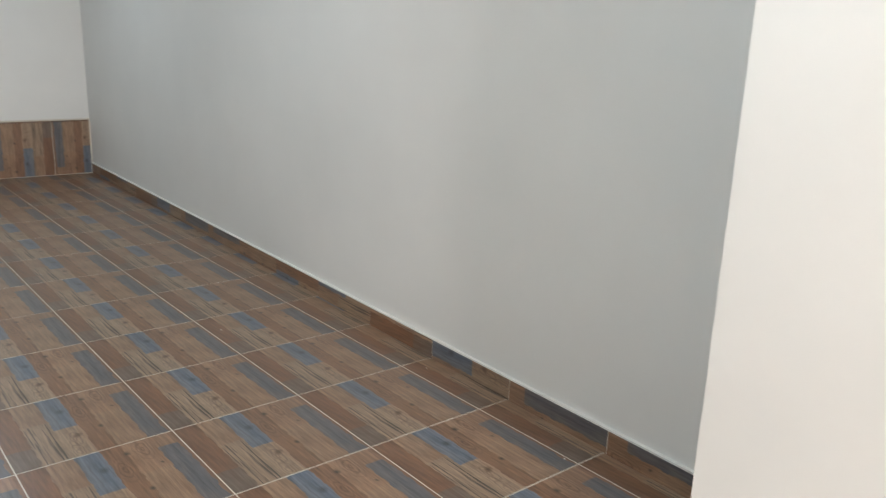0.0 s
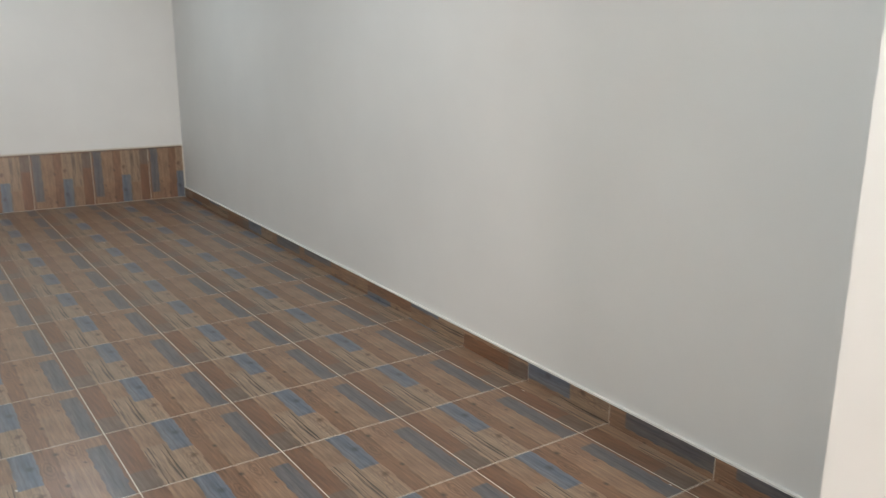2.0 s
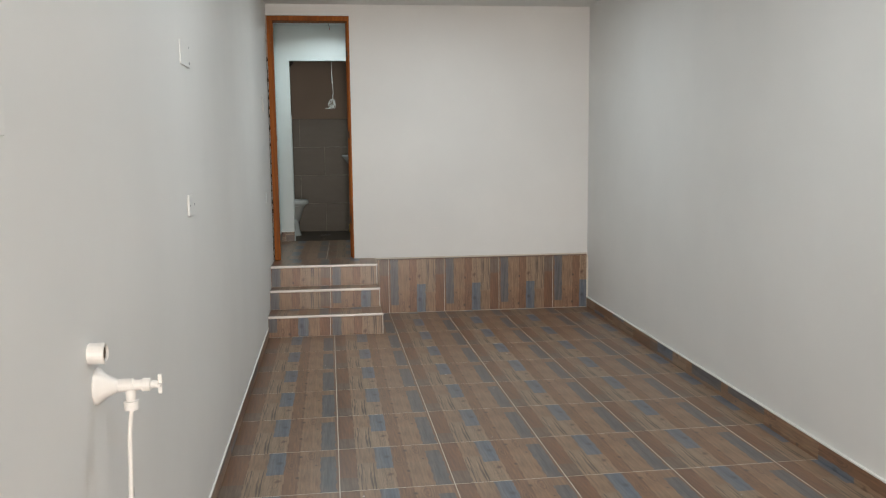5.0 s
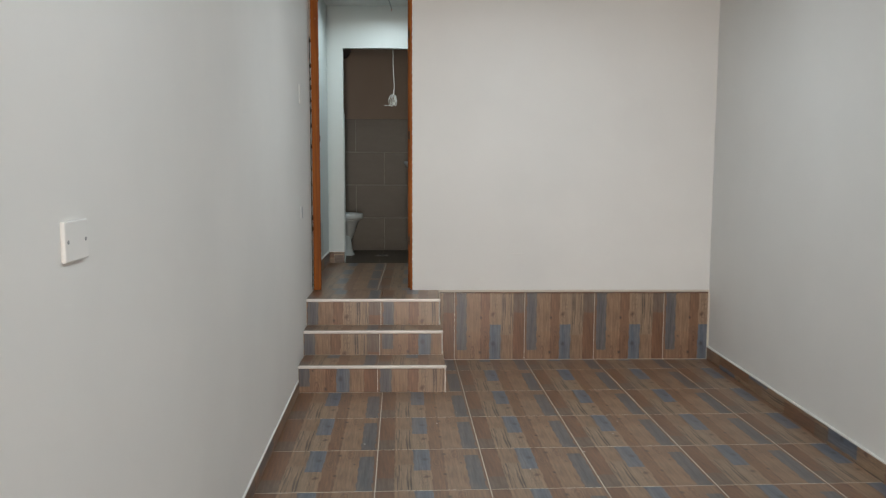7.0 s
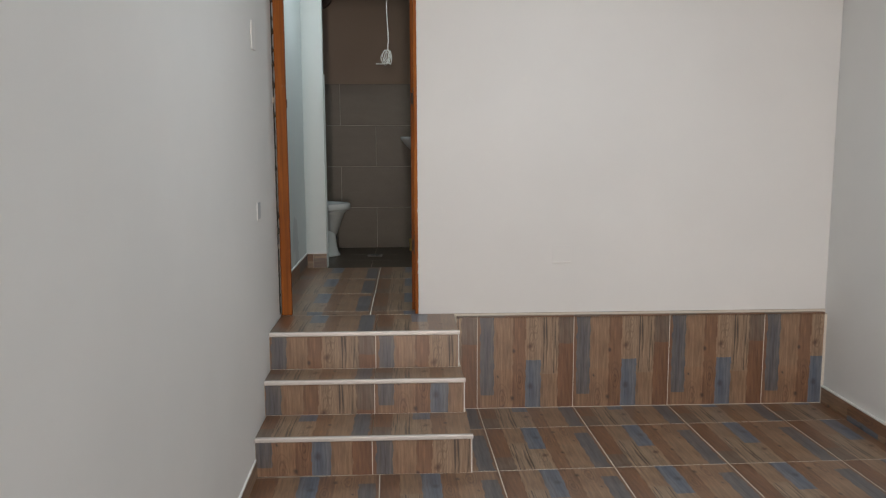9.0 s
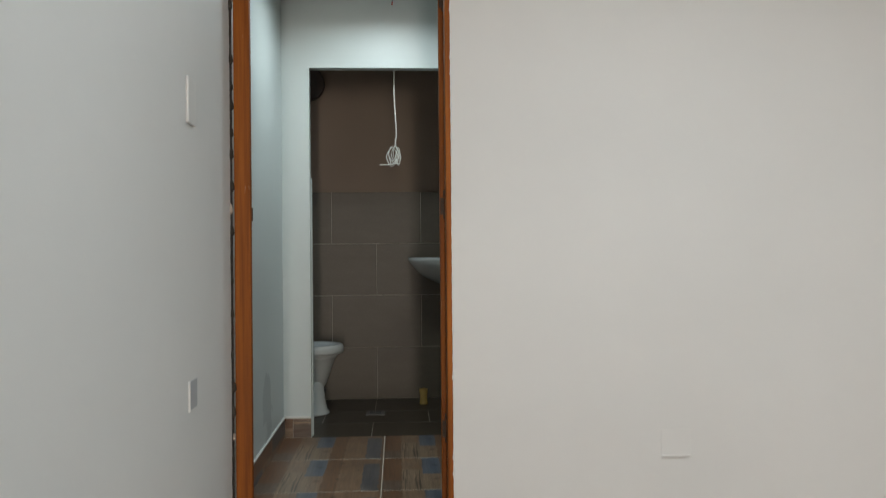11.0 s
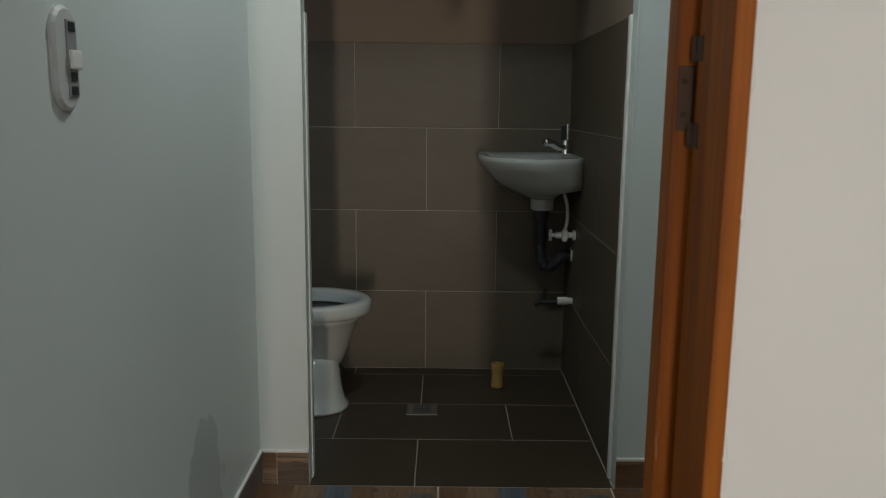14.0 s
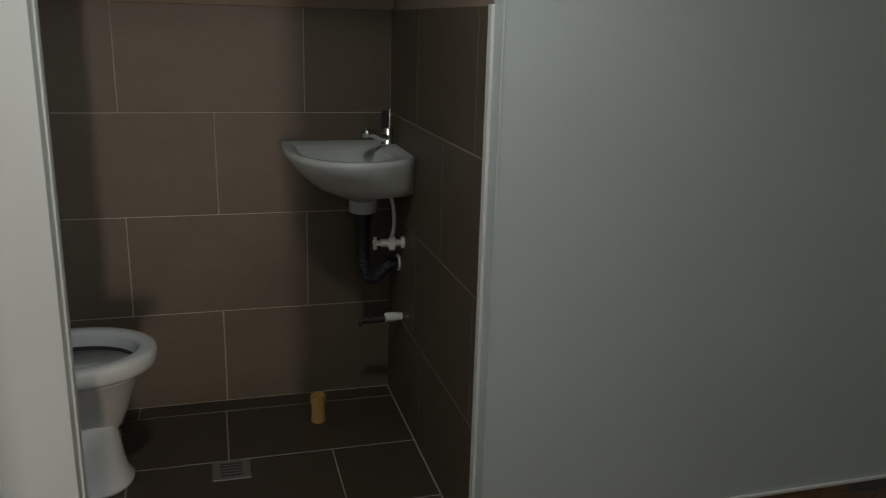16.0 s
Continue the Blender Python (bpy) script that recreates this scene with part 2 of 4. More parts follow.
M_WALL = paint("warm_white_wall_paint", (0.72, 0.715, 0.695), 0.62)
M_HALL = paint("cool_white_wall_paint", (0.605, 0.655, 0.642), 0.42, stain=(-0.08, 1.08, 0.74, 0.25))
M_CEIL = paint("white_ceiling_paint", (0.71, 0.712, 0.69), 0.8)
M_RENDER = paint("grey_cement_render", (0.29, 0.22, 0.165), 0.85, marks=0.25)
M_TILE = plank_print()
M_GROUT = plain("pale_grout", (0.60, 0.55, 0.47), 0.9, 0, 120, 0.2, 0.3)
M_BATH = stone_tile("dark_brown_stone_tile", (0.118, 0.092, 0.062), 0.42)
M_BATHF = stone_tile("dark_floor_stone_tile", (0.060, 0.043, 0.028), 0.38)
M_BGROUT = plain("light_bath_grout", (0.40, 0.355, 0.295), 0.9, 0, 120, 0.2, 0.3)
M_WOOD = wood_varnish()
M_NOSE = plain("brushed_white_aluminium", (0.58, 0.55, 0.52), 0.42, 0.35, 60, 0.08)
M_TRIM = plain("white_plastic_trim", (0.74, 0.73, 0.70), 0.45, 0, 30, 0.06)
M_CAULK = plain("white_paint_line", (0.74, 0.73, 0.70), 0.7, 0, 60, 0.1)
M_PLATE = plain("ivory_plastic_plate", (0.70, 0.69, 0.665), 0.38, 0, 30, 0.04, 0.0)
M_DRAIN = plain("grey_drain_metal", (0.20, 0.185, 0.17), 0.5, 0.4, 60, 0.2)
M_SWITCH = plain("grey_white_plastic", (0.50, 0.51, 0.50), 0.35, 0, 30, 0.05, 0.0)
M_BOX = plain("pale_grey_plastic", (0.42, 0.43, 0.44), 0.5, 0, 30, 0.1)
M_GREYPL = plain("grey_plastic", (0.24, 0.245, 0.25), 0.45, 0, 30, 0.1)
M_PVC = plain("white_pvc", (0.71, 0.69, 0.66), 0.35, 0, 50, 0.06, 0.05)
M_CERAMIC = plain("white_glazed_ceramic", (0.56, 0.585, 0.56), 0.16, 0, 8, 0.04, 0.0)
M_CHROME = plain("worn_chrome", (0.85, 0.85, 0.85), 0.22, 1.0, 60, 0.08, 0.0)
M_STEEL = plain("dull_steel", (0.085, 0.052, 0.033), 0.68, 0.35, 90, 0.3)
M_BLACK = plain("black_rubber", (0.018, 0.018, 0.022), 0.5, 0, 80, 0.2)
M_YELLOW = plain("yellow_plastic", (0.42, 0.27, 0.075), 0.5, 0, 60, 0.15)
M_CABLE = plain("white_cable_sheath", (0.56, 0.55, 0.51), 0.5, 0, 90, 0.06)
M_CRACK = plain("dark_gap_filler", (0.045, 0.036, 0.028), 0.9, 0, 90, 0.4, 0.5)
M_PLASTER = plain("raw_plaster", (0.46, 0.37, 0.30), 0.9, 0, 90, 0.15, 0.5)
M_WATER = plain("still_water", (0.22, 0.24, 0.225), 0.06, 0, 20, 0.1, 0.0)
M_DISC = plain("dark_brown_disc", (0.045, 0.028, 0.020), 0.6, 0, 30, 0.3)
M_LED = glow("led_diffuser", (0.95, 1.0, 1.0), 6.0)
M_STREET = plain("grey_concrete_street", (0.30, 0.29, 0.27), 0.9, 0, 2.0, 0.2)
M_RED = plain("red_wire_tip", (0.45, 0.06, 0.04), 0.5)


# ---- building helpers ----
def mesh_of(name, bm, mat, smooth=False):
    me = bpy.data.meshes.new(name)
    bm.normal_update()
    bm.to_mesh(me)
    bm.free()
    me.materials.append(mat)
    if smooth:
        for p in me.polygons:
            p.use_smooth = True
    return me


def part(name, bm, mat, parent, label="", smooth=False):
    ob = new(name, mesh_of(name, bm, mat, smooth))
    ob.parent = parent
    if label:
        ob["label"] = label
    return ob


def thing(name, at, label, category, group="", kind=""):
    ob = new(name)
    ob.location = at
    ob.empty_display_size = 0.05
    tagged(ob, label, category, group, kind)
    return ob


def structure(name, bm, mat, label, category):
    ob = new(name, mesh_of(name, bm, mat))
    return tagged(ob, label, category, kind="structure")


def prism(pts, z0, z1, bm=None):
    bm = bm or bmesh.new()
    lo = [bm.verts.new((x, y, z0)) for x, y in pts]
    hi = [bm.verts.new((x, y, z1)) for x, y in pts]
    k = len(pts)
    bm.faces.new(lo[::-1])
    bm.faces.new(hi)
    for i in range(k):
        bm.faces.new((lo[i], lo[(i + 1) % k], hi[(i + 1) % k], hi[i]))
    bmesh.ops.recalc_face_normals(bm, faces=bm.faces)
    return bm


def block(x0, x1, y0, y1, z0, z1, bevel=0.0, seg=2):
    bm = prism(((x0, y0), (x1, y0), (x1, y1), (x0, y1)), z0, z1)
    if bevel:
        bmesh.ops.bevel(bm, geom=list(bm.edges), offset=bevel, segments=seg, affect="EDGES", profile=0.6)
    return bm


def chamfered(x0, x1, y0, y1, z0, z1, c=0.0005):
    """A slab whose upper face is drawn in by a small chamfer; z1 is the face that shows."""
    bm = bmesh.new()
    rings = []
    for z, d in ((z0, 0), (z1 - c, 0), (z1, c)):
        rings.append([bm.verts.new(p) for p in ((x0 + d, y0 + d, z), (x1 - d, y0 + d, z), (x1 - d, y1 - d, z), (x0 + d, y1 - d, z))])
    bm.faces.new(rings[0][::-1])
    bm.faces.new(rings[2])
    for a, b in ((0, 1), (1, 2)):
        for i in range(4):
            bm.faces.new((rings[a][i], rings[a][(i + 1) % 4], rings[b][(i + 1) % 4], rings[b][i]))
    return bm


def loft(rings, close_lo=True, close_hi=True, bm=None):
    bm = bm or bmesh.new()
    vs = [[bm.verts.new(p) for p in r] for r in rings]
    k = len(vs[0])
    for a, b in zip(vs, vs[1:]):
        for i in range(k):
            bm.faces.new((a[i], a[(i + 1) % k], b[(i + 1) % k], b[i]))
    if close_lo:
        bm.faces.new(vs[0][::-1])
    if close_hi:
        bm.faces.new(vs[-1])
    bmesh.ops.recalc_face_normals(bm, faces=bm.faces)
    return bm


def lathe(profile, axis="z", k=24, at=(0, 0, 0)):
    """profile: (radius, height) pairs from bottom to top, turned about an axis through at."""
    rings = []
    for r, h in profile:
        ring = []
        for i in range(k):
            a = 2 * math.pi * i / k
            c, s = r * math.cos(a), r * math.sin(a)
            p = {"z": (c, s, h), "x": (h, c, s), "y": (s, h, c)}[axis]
            ring.append((p[0] + at[0], p[1] + at[1], p[2] + at[2]))
        rings.append(ring)
    return loft(rings)


def tube(points, r, k=10, bm=None, ribs=0.0):
    """A round tube along a smoothed line of points."""
    P = [Vector(p) for p in points]
    fine = []
    for i in range(len(P) - 1):
        p0, p1, p2, p3 = P[max(i - 1, 0)], P[i], P[i + 1], P[min(i + 2, len(P) - 1)]
        for s in range(8):
            t = s / 8
            fine.append(0.5 * ((2 * p1) + (p2 - p0) * t + (2 * p0 - 5 * p1 + 4 * p2 - p3) * t * t + (3 * p1 - p0 - 3 * p2 + p3) * t ** 3))
    fine.append(P[-1])
    rings = []
    side = Vector((0.31, 0.17, 0.93)).normalized()
    for i, p in enumerate(fine):
        d = (fine[min(i + 1, len(fine) - 1)] - fine[max(i - 1, 0)]).normalized()
        a = (side - d * side.dot(d)).normalized()
        side = a
        b = d.cross(a)
        rr = r + (ribs if i % 2 else 0.0)
        rings.append([p + (a * math.cos(2 * math.pi * j / k) + b * math.sin(2 * math.pi * j / k)) * rr for j in range(k)])
    return loft(rings, bm=bm)


def ellipse(cx, cy, rx, ry, z, k=32):
    out = []
    for i in range(k):
        a = 2 * math.pi * i / k
        out.append((cx + rx * math.cos(a), cy + ry * math.sin(a), z))
    return out


def frame_of(origin, ux, uy):
    """A pose whose local x and y lie along ux and uy."""
    ux, uy = Vector(ux).normalized(), Vector(uy).normalized()
    uz = ux.cross(uy)
    m = Matrix((ux, uy, uz)).transposed().to_4x4()
    m.translation = Vector(origin)
    return m


tile_cache = {}


def board_tile(parent, m, u0=0.0, u1=0.4960, v0=0.0, v1=0.4960, name="tile", thick=0.008):
    """One printed tile, or a cut piece of it, in the tile's own coordinates."""
    key = (round(u0, 3), round(u1, 3), round(v0, 3), round(v1, 3))
    if key not in tile_cache:
        tile_cache[key] = mesh_of("tile", chamfered(u0, u1, v0, v1, -thick, 0.0), M_TILE)
    ob = new(name, tile_cache[key])
    ob.parent = parent
    ob.matrix_basis = m
    return ob


# ---- the large structure ----
XE = 2.815          # east wall
ZC = 2.70           # ceiling of the long room
ZH = 0.50           # raised floor behind
YF = -11.5          # street front


def xw(y):
    """The west wall leans in by about a degree towards the street."""
    return -0.020 + 0.0225 * max(0.0, -y - 0.2)


def xe(y):
    return XE + 0.005 * y


structure("ground", prism(((-60, -80), (60, -80), (60, 60), (-60, 60)), -0.30, -0.06), M_STREET, "grey concrete street and ground around the building", "ground")
floor = structure("floor", prism(((-0.2, YF), (XE + 0.2, YF), (XE + 0.2, 0.02), (-0.2, 0.02)), -0.06, -0.0004), M_GROUT, "wood-print ceramic tile floor with pale grout lines", "floor")
structure("wall_west", prism(((-0.25, YF), (xw(YF), YF), (xw(-0.2), -0.2), (xw(0), 0.03), (-0.25, 0.03)), -0.06, ZC + 0.1), M_WALL, "long smooth white painted wall with small fittings", "wall")
structure("wall_east", prism(((xe(-6.915), -6.915), (XE + 0.25, -6.915), (XE + 0.25, 0.03), (xe(0), 0.03)), -0.06, ZC + 0.1), M_WALL, "long bare white painted wall above brown baseboard", "wall")
structure("wall_pier", prism(((2.275, YF), (XE + 0.25, YF), (XE + 0.25, -6.917), (2.275, -6.917)), -0.06, ZC + 0.1), M_WALL, "white painted wall return beside the street entrance", "wall")
structure("ceiling", block(-0.25, XE + 0.25, YF, 0.03, ZC, ZC + 0.12), M_CEIL, "plain white ceiling of the long room", "ceiling")
bm = block(-0.25, 0.54, YF - 0.2, YF, -0.06, ZC + 0.12)
prism(((1.06, YF - 0.2), (XE + 0.25, YF - 0.2), (XE + 0.25, YF), (1.06, YF)), -0.06, ZC + 0.12, bm)
prism(((0.54, YF - 0.2), (1.06, YF - 0.2), (1.06, YF), (0.54, YF)), 2.35, ZC + 0.12, bm)
structure("wall_south", bm, M_WALL, "white street wall with a narrow open doorway", "wall")

# wall with the doorway
DX0, DX1, DZ = -0.021, 0.685, 2.605
bm = block(DX1, XE + 0.25, 0.032, 0.172, ZH - 0.02, 2.84)
prism(((-0.25, 0.032), (DX1, 0.032), (DX1, 0.172), (-0.25, 0.172)), DZ, 2.84, bm)
structure("wall_north", bm, M_WALL, "white painted end wall with a raised doorway", "wall")
bm = block(-0.25, DX0, 0.032, 0.172, ZH - 0.02, DZ - 0.002)
structure("wall_north_reveal", bm, M_WALL, "white painted wall strip beside the door frame", "wall")

# raised hall behind
HY, HT = 1.580, 1.640
hall_floor = structure("hall_floor", block(-0.3, XE + 0.25, 0.024, 1.570, 0.2, ZH - 0.0004), M_GROUT, "raised hall floor of wood-print ceramic tiles", "floor")
structure("hall_wall_west", block(-0.30, -0.080, 0.174, HY, ZH - 0.02, 2.84), M_HALL, "cool white wall with a light switch and grey smudge", "wall")
bm = block(-0.30, 0.061, HY, HT, ZH - 0.02, 2.84)
prism(((0.949, HY), (XE + 0.25, HY), (XE + 0.25, HT), (0.949, HT)), ZH - 0.02, 2.84, bm)
prism(((0.061, HY), (0.949, HY), (0.949, HT), (0.061, HT)), 2.394, 2.84, bm)
structure("hall_wall_north", bm, M_HALL, "cool white wall around the bathroom opening", "wall")
structure("hall_wall_east", block(XE, XE + 0.25, 0.174, HY - 0.002, ZH - 0.02, 2.84), M_HALL, "plain white wall closing the hall", "wall")
structure("hall_ceiling", block(-0.30, XE + 0.25, 0.174, HY - 0.002, 2.757, 2.84), M_CEIL, "white hall ceiling with a round lamp", "ceiling")

# bathroom shell
BY, BX = 2.668, 0.957
structure("bath_wall_north", block(-0.95, 1.2, BY, BY + 0.15, 0.2, 2.84), M_RENDER, "grey rendered bathroom wall above dark tiles", "wall")
structure("bath_wall_east", block(BX, 1.2, HT + 0.002, BY - 0.002, 0.2, 2.84), M_RENDER, "grey rendered bathroom side wall above dark tiles", "wall")
structure("bath_wall_west", block(-0.95, -0.8, HT + 0.002, BY - 0.002, 0.2, 2.84), M_RENDER, "grey rendered bathroom wall behind the toilet", "wall")
structure("bath_ceiling", block(-0.79, BX - 0.002, HT + 0.002, BY - 0.002, 2.74, 2.84), M_CEIL, "plain bathroom ceiling", "ceiling")
bath_floor = structure("bath_floor", block(-0.79, BX - 0.002, 1.571, BY - 0.002, 0.2, ZH - 0.0034), M_BGROUT, "dark brown stone-look tile floor with light grout", "floor")

# ---- door frame ----
fr = thing("door_frame", (0.33, 0.05, ZH), "varnished orange-brown wooden door frame without a door", "door frame")
fr.location = (0, 0, 0)


DI, DS = 0.667, 0.652   # inner faces of the east jamb and of its stop
part("jamb", block(DI, DX1 - 0.001, 0.026, 0.116, ZH + 0.002, DZ - 0.045, 0.0035), M_WOOD, fr)
part("jamb", block(-0.0125, 0.039, 0.024, 0.052, ZH + 0.002, DZ - 0.045, 0.004), M_WOOD, fr)
part("stop", block(DS, DX1 - 0.001, 0.128, 0.164, ZH + 0.002, DZ - 0.045, 0.004), M_WOOD, fr)
part("head", block(-0.0155, DX1 - 0.001, 0.026, 0.164, DZ - 0.044, DZ - 0.003, 0.004), M_WOOD, fr)
# near-black strip set shallow in the groove, giving the shade of its depth
part("rebate", block(DI + 0.006, DX1 - 0.001, 0.1165, 0.1275, ZH + 0.002, DZ - 0.045), M_CRACK, fr, "dark strip for the shade in the gap between jamb and stop")
part("strike_plate", block(0.0385, 0.0415, 0.046, 0.056, 1.545, 1.588, 0.001, 1), M_STEEL, fr, "dark worn metal strike plate")
for hz in (1.60, 2.30, 0.85):
    hg = part("hinge", block(DS + 0.002, DI + 0.002, 0.1258, 0.1285, hz - 0.034, hz + 0.024, 0.0006, 1), M_STEEL, fr, "dull worn steel hinge leaf")
    for k in (-1, 1):
        part("knuckle", lathe(((0.0035, -0.011), (0.0042, -0.009), (0.0042, 0.009), (0.0035, 0.011)), "z", 10, (DI, 0.1215, hz + k * 0.038)), M_STEEL, hg)
        part("lug", block(DI - 0.0014, DI + 0.001, 0.100, 0.116, hz + k * 0.038 - 0.011, hz + k * 0.038 + 0.011, 0.0005, 1), M_STEEL, hg)
    for k in (-0.02, 0.01):
        part("screw", lathe(((0.003, 0.1262), (0.002, 0.1250)), "y", 10, (DS + 0.008, 0, hz + k)), M_CRACK, hg)

# chipped plaster and open joint along the west jamb
rng = random.Random(5)
gap = thing("plaster_gap", (0, 0, 0), "ragged dark gap in plaster beside the door frame", "crack")
for seg in range(12):
    za, zb = ZH + 0.01 + seg * 0.145, ZH + 0.01 + seg * 0.145 + 0.145
    w = 0.005 + 0.004 * rng.random()
    part("gap", block(-0.0245, -0.0182, -0.006 + w, 0.0305, za, zb - 0.0005), M_CRACK, gap)
for seg in range(26):
    za = ZH + 0.03 + seg * 0.08 + rng.random() * 0.03
    r = 0.004 + 0.006 * rng.random()
    b2 = lathe(((0.0005, -r * 2.2), (r, -r), (r * 0.8, r), (0.0005, r * 2.6)), "z", 7, (-0.0185 + rng.random() * 0.002, -0.002 + 0.02 * rng.random(), za))
    part("plaster_chip", b2, M_CRACK if seg % 9 != 4 else M_PLASTER, gap)
part("plaster_patch", block(-0.0195, -0.0115, -0.002, 0.0305, 2.25, 2.60, 0.002, 1), M_PLASTER, gap, "lighter raw plaster patch")
edge = thing("paint_edge", (0, 0, 0), "ragged white paint edge beside the door frame", "paint edge")
for seg in range(40):
    za = ZH + 0.02 + seg * 0.052
    r = 0.0025 + 0.0028 * rng.random()
    part("paint_flake", lathe(((0.0004, -r * 5), (r, -r * 2), (r * 0.7, r * 2), (0.0004, r * 5)), "z", 6, (DX1 - 0.0035 + 0.003 * rng.random(), 0.0305, za)), M_WALL, edge)

# ---- staircase ----
st = thing("staircase", (0, 0, 0), "three tiled steps with white metal nosings", "stairs")
STEPS = ((-0.812, 0.000, 0.167, 0.898), (-0.532, 0.167, 0.325, 0.886), (-0.346, 0.325, ZH, 0.872))
for k, (y, z0, z1, xr) in enumerate(STEPS):
    part("core", block(xw(y) + 0.001, xr - 0.0065, y + 0.0013, 0.02 if k == 2 else 0.018, z0 - 0.003 if k else 0.0005, z1 - 0.0095), M_GROUT, st)
    part("nosing", block(xw(y) + 0.001, xr + 0.002, y - 0.006, y + 0.012, z1 - 0.017, z1 + 0.002, 0.004, 3), M_NOSE, st, "white metal stair nosing")
    part("edge_profile", block(xr - 0.006, xr - 0.002, y - 0.0012, y + 0.006, z0 + 0.001, z1 - 0.018, 0.002), M_TRIM, st, "white corner strip")
# ---- fascia under the end wall ----
dado = structure("dado", block(0.874, XE, 0.0013, 0.031, -0.003, 0.4795), M_GROUT, "tiled wood-print base band under the end wall", "wall band")

# ---- baseboards ----
SK = 0.088
SW = 0.074
base_w = structure("baseboard_west", prism(((xw(YF), YF), (xw(YF) + 0.003, YF), (xw(-0.82) + 0.003, -0.82), (xw(-0.82), -0.82)), -0.003, SW - 0.001), M_GROUT, "brown tiled baseboard with a white paint line", "baseboard")
base_e = structure("baseboard_east", prism(((xe(-6.91) - 0.0117, -6.91), (xe(-6.91), -6.91), (xe(0), 0.0), (xe(0) - 0.0117, 0.0)), -0.003, SK - 0.001), M_GROUT, "brown tiled baseboard with a white paint line", "baseboard")
part("paint_line", prism(((xw(YF), YF), (xw(YF) + 0.007, YF), (xw(-0.82) + 0.007, -0.82), (xw(-0.82), -0.82)), SW, SW + 0.007), M_CAULK, base_w)
part("paint_line", prism(((xe(-6.91) - 0.013, -6.91), (xe(-6.91), -6.91), (xe(0), 0.0), (xe(0) - 0.013, 0.0)), SK, SK + 0.007), M_CAULK, base_e)
base_p = structure("baseboard_pier", block(2.268, 2.2745, YF + 0.01, -6.905, -0.003, SK), M_GROUT, "brown tiled baseboard round the wall return", "baseboard")
part("paint_line", block(2.262, 2.2745, YF + 0.01, -6.904, SK, SK + 0.007), M_CAULK, base_p)
HX, HB, HE = -0.080, ZH + 0.098, ZH + 0.082
base_h = structure("baseboard_hall", block(HX + 0.0005, HX + 0.003, 0.176, HY - 0.001, ZH - 0.003, HB), M_GROUT, "brown tiled baseboard of the hall with white line", "baseboard")
part("paint_line", block(HX + 0.0005, HX + 0.009, 0.176, HY - 0.001, HB, HB + 0.010, 0.002, 1), M_CAULK, base_h)
part("paint_line", block(HX + 0.0095, 0.060, HY - 0.010, HY - 0.0005, HB + 0.0001, HB + 0.0101, 0.002, 1), M_CAULK, base_h)
part("paint_line", block(0.950, XE, HY - 0.010, HY - 0.0005, HE, HE + 0.010, 0.002, 1), M_CAULK, base_h)
part("backing", block(HX + 0.004, 0.060, HY - 0.003, HY - 0.0005, ZH - 0.003, HB - 0.0005), M_GROUT, base_h)
part("backing", block(0.950, XE, HY - 0.003, HY - 0.0005, ZH - 0.003, HE - 0.0005), M_GROUT, base_h)

# ---- fittings on the west wall ----
def rounded_plate(w, h, d, r=0.006):
    bm = block(-w / 2, w / 2, -h / 2, h / 2, 0.0005, d, min(r, d * 0.45), 3)
    return bm


def facing(y, z):
    """At the west wall, local z points into the room, local y up."""
    return frame_of((xw(y), y, z), (0, 1, 0), (0, 0, 1))


def plate_thing(name, m, w, h, label, category, slots=(), screws=(), depth=0.009, mat=None):
    ob = thing(name, (0, 0, 0), label, category)
    ob.matrix_basis = m
    part("plate", rounded_plate(w, h, depth), mat or M_PLATE, ob)
    for sx, sy, sw, sh in slots:
        part("slot", block(sx - sw / 2, sx + sw / 2, sy - sh / 2, sy + sh / 2, depth - 0.002, depth + 0.0007), M_GREYPL, ob)
    for sx, sy in screws:
        part("screw", lathe(((0.004, depth - 0.001), (0.004, depth + 0.0008), (0.002, depth + 0.0014)), "z", 12, (sx, sy, 0)), M_GREYPL, ob)
    return ob


plate_thing("wall_outlet", facing(-5.838, 1.518), 0.112, 0.080, "white double socket plate on the white wall", "socket",
            depth=0.007, mat=M_WALL, slots=((-0.012, 0.006, 0.004, 0.012), (-0.002, 0.006, 0.004, 0.012), (0.018, 0.006, 0.004, 0.012), (0.028, 0.006, 0.004, 0.012), (-0.007, -0.010, 0.006, 0.006), (0.023, -0.010, 0.006, 0.006)))
plate_thing("blank_plate", facing(-4.085, 1.258), 0.108, 0.078, "white blank wall plate with two screws", "wall plate", screws=((-0.040, 0.0), (0.040, 0.0)), depth=0.010, mat=M_WALL)
plate_thing("blank_plate", facing(-4.06, 1.805), 0.17, 0.085, "small white blank plate high on the wall", "wall plate", slots=((0.068, -0.026, 0.016, 0.009),), screws=((0.068, 0.030),), depth=0.006, mat=M_WALL)
plate_thing("blank_plate", facing(-0.525, 1.825), 0.075, 0.118, "tall white wall plate beside the doorway", "wall plate", depth=0.008)
op = thing("wall_box", (0, 0, 0), "small grey recessed wiring box beside the doorway", "wall box")
op.matrix_basis = facing(-0.515, 1.085)
part("box", block(-0.040, 0.040, -0.036, 0.036, 0.0005, 0.003, 0.001, 1), M_BOX, op)
part("rim", block(-0.043, -0.039, -0.038, 0.038, 0.0005, 0.006, 0.001, 1), M_PLATE, op)
cover = thing("wall_outlet", (0, 0, 0), "flush socket cover painted over in wall white", "socket")
part("cover", block(1.371, 1.469, 0.0302, 0.0318, 0.762, 0.848, 0.0006, 1), M_WALL, cover)
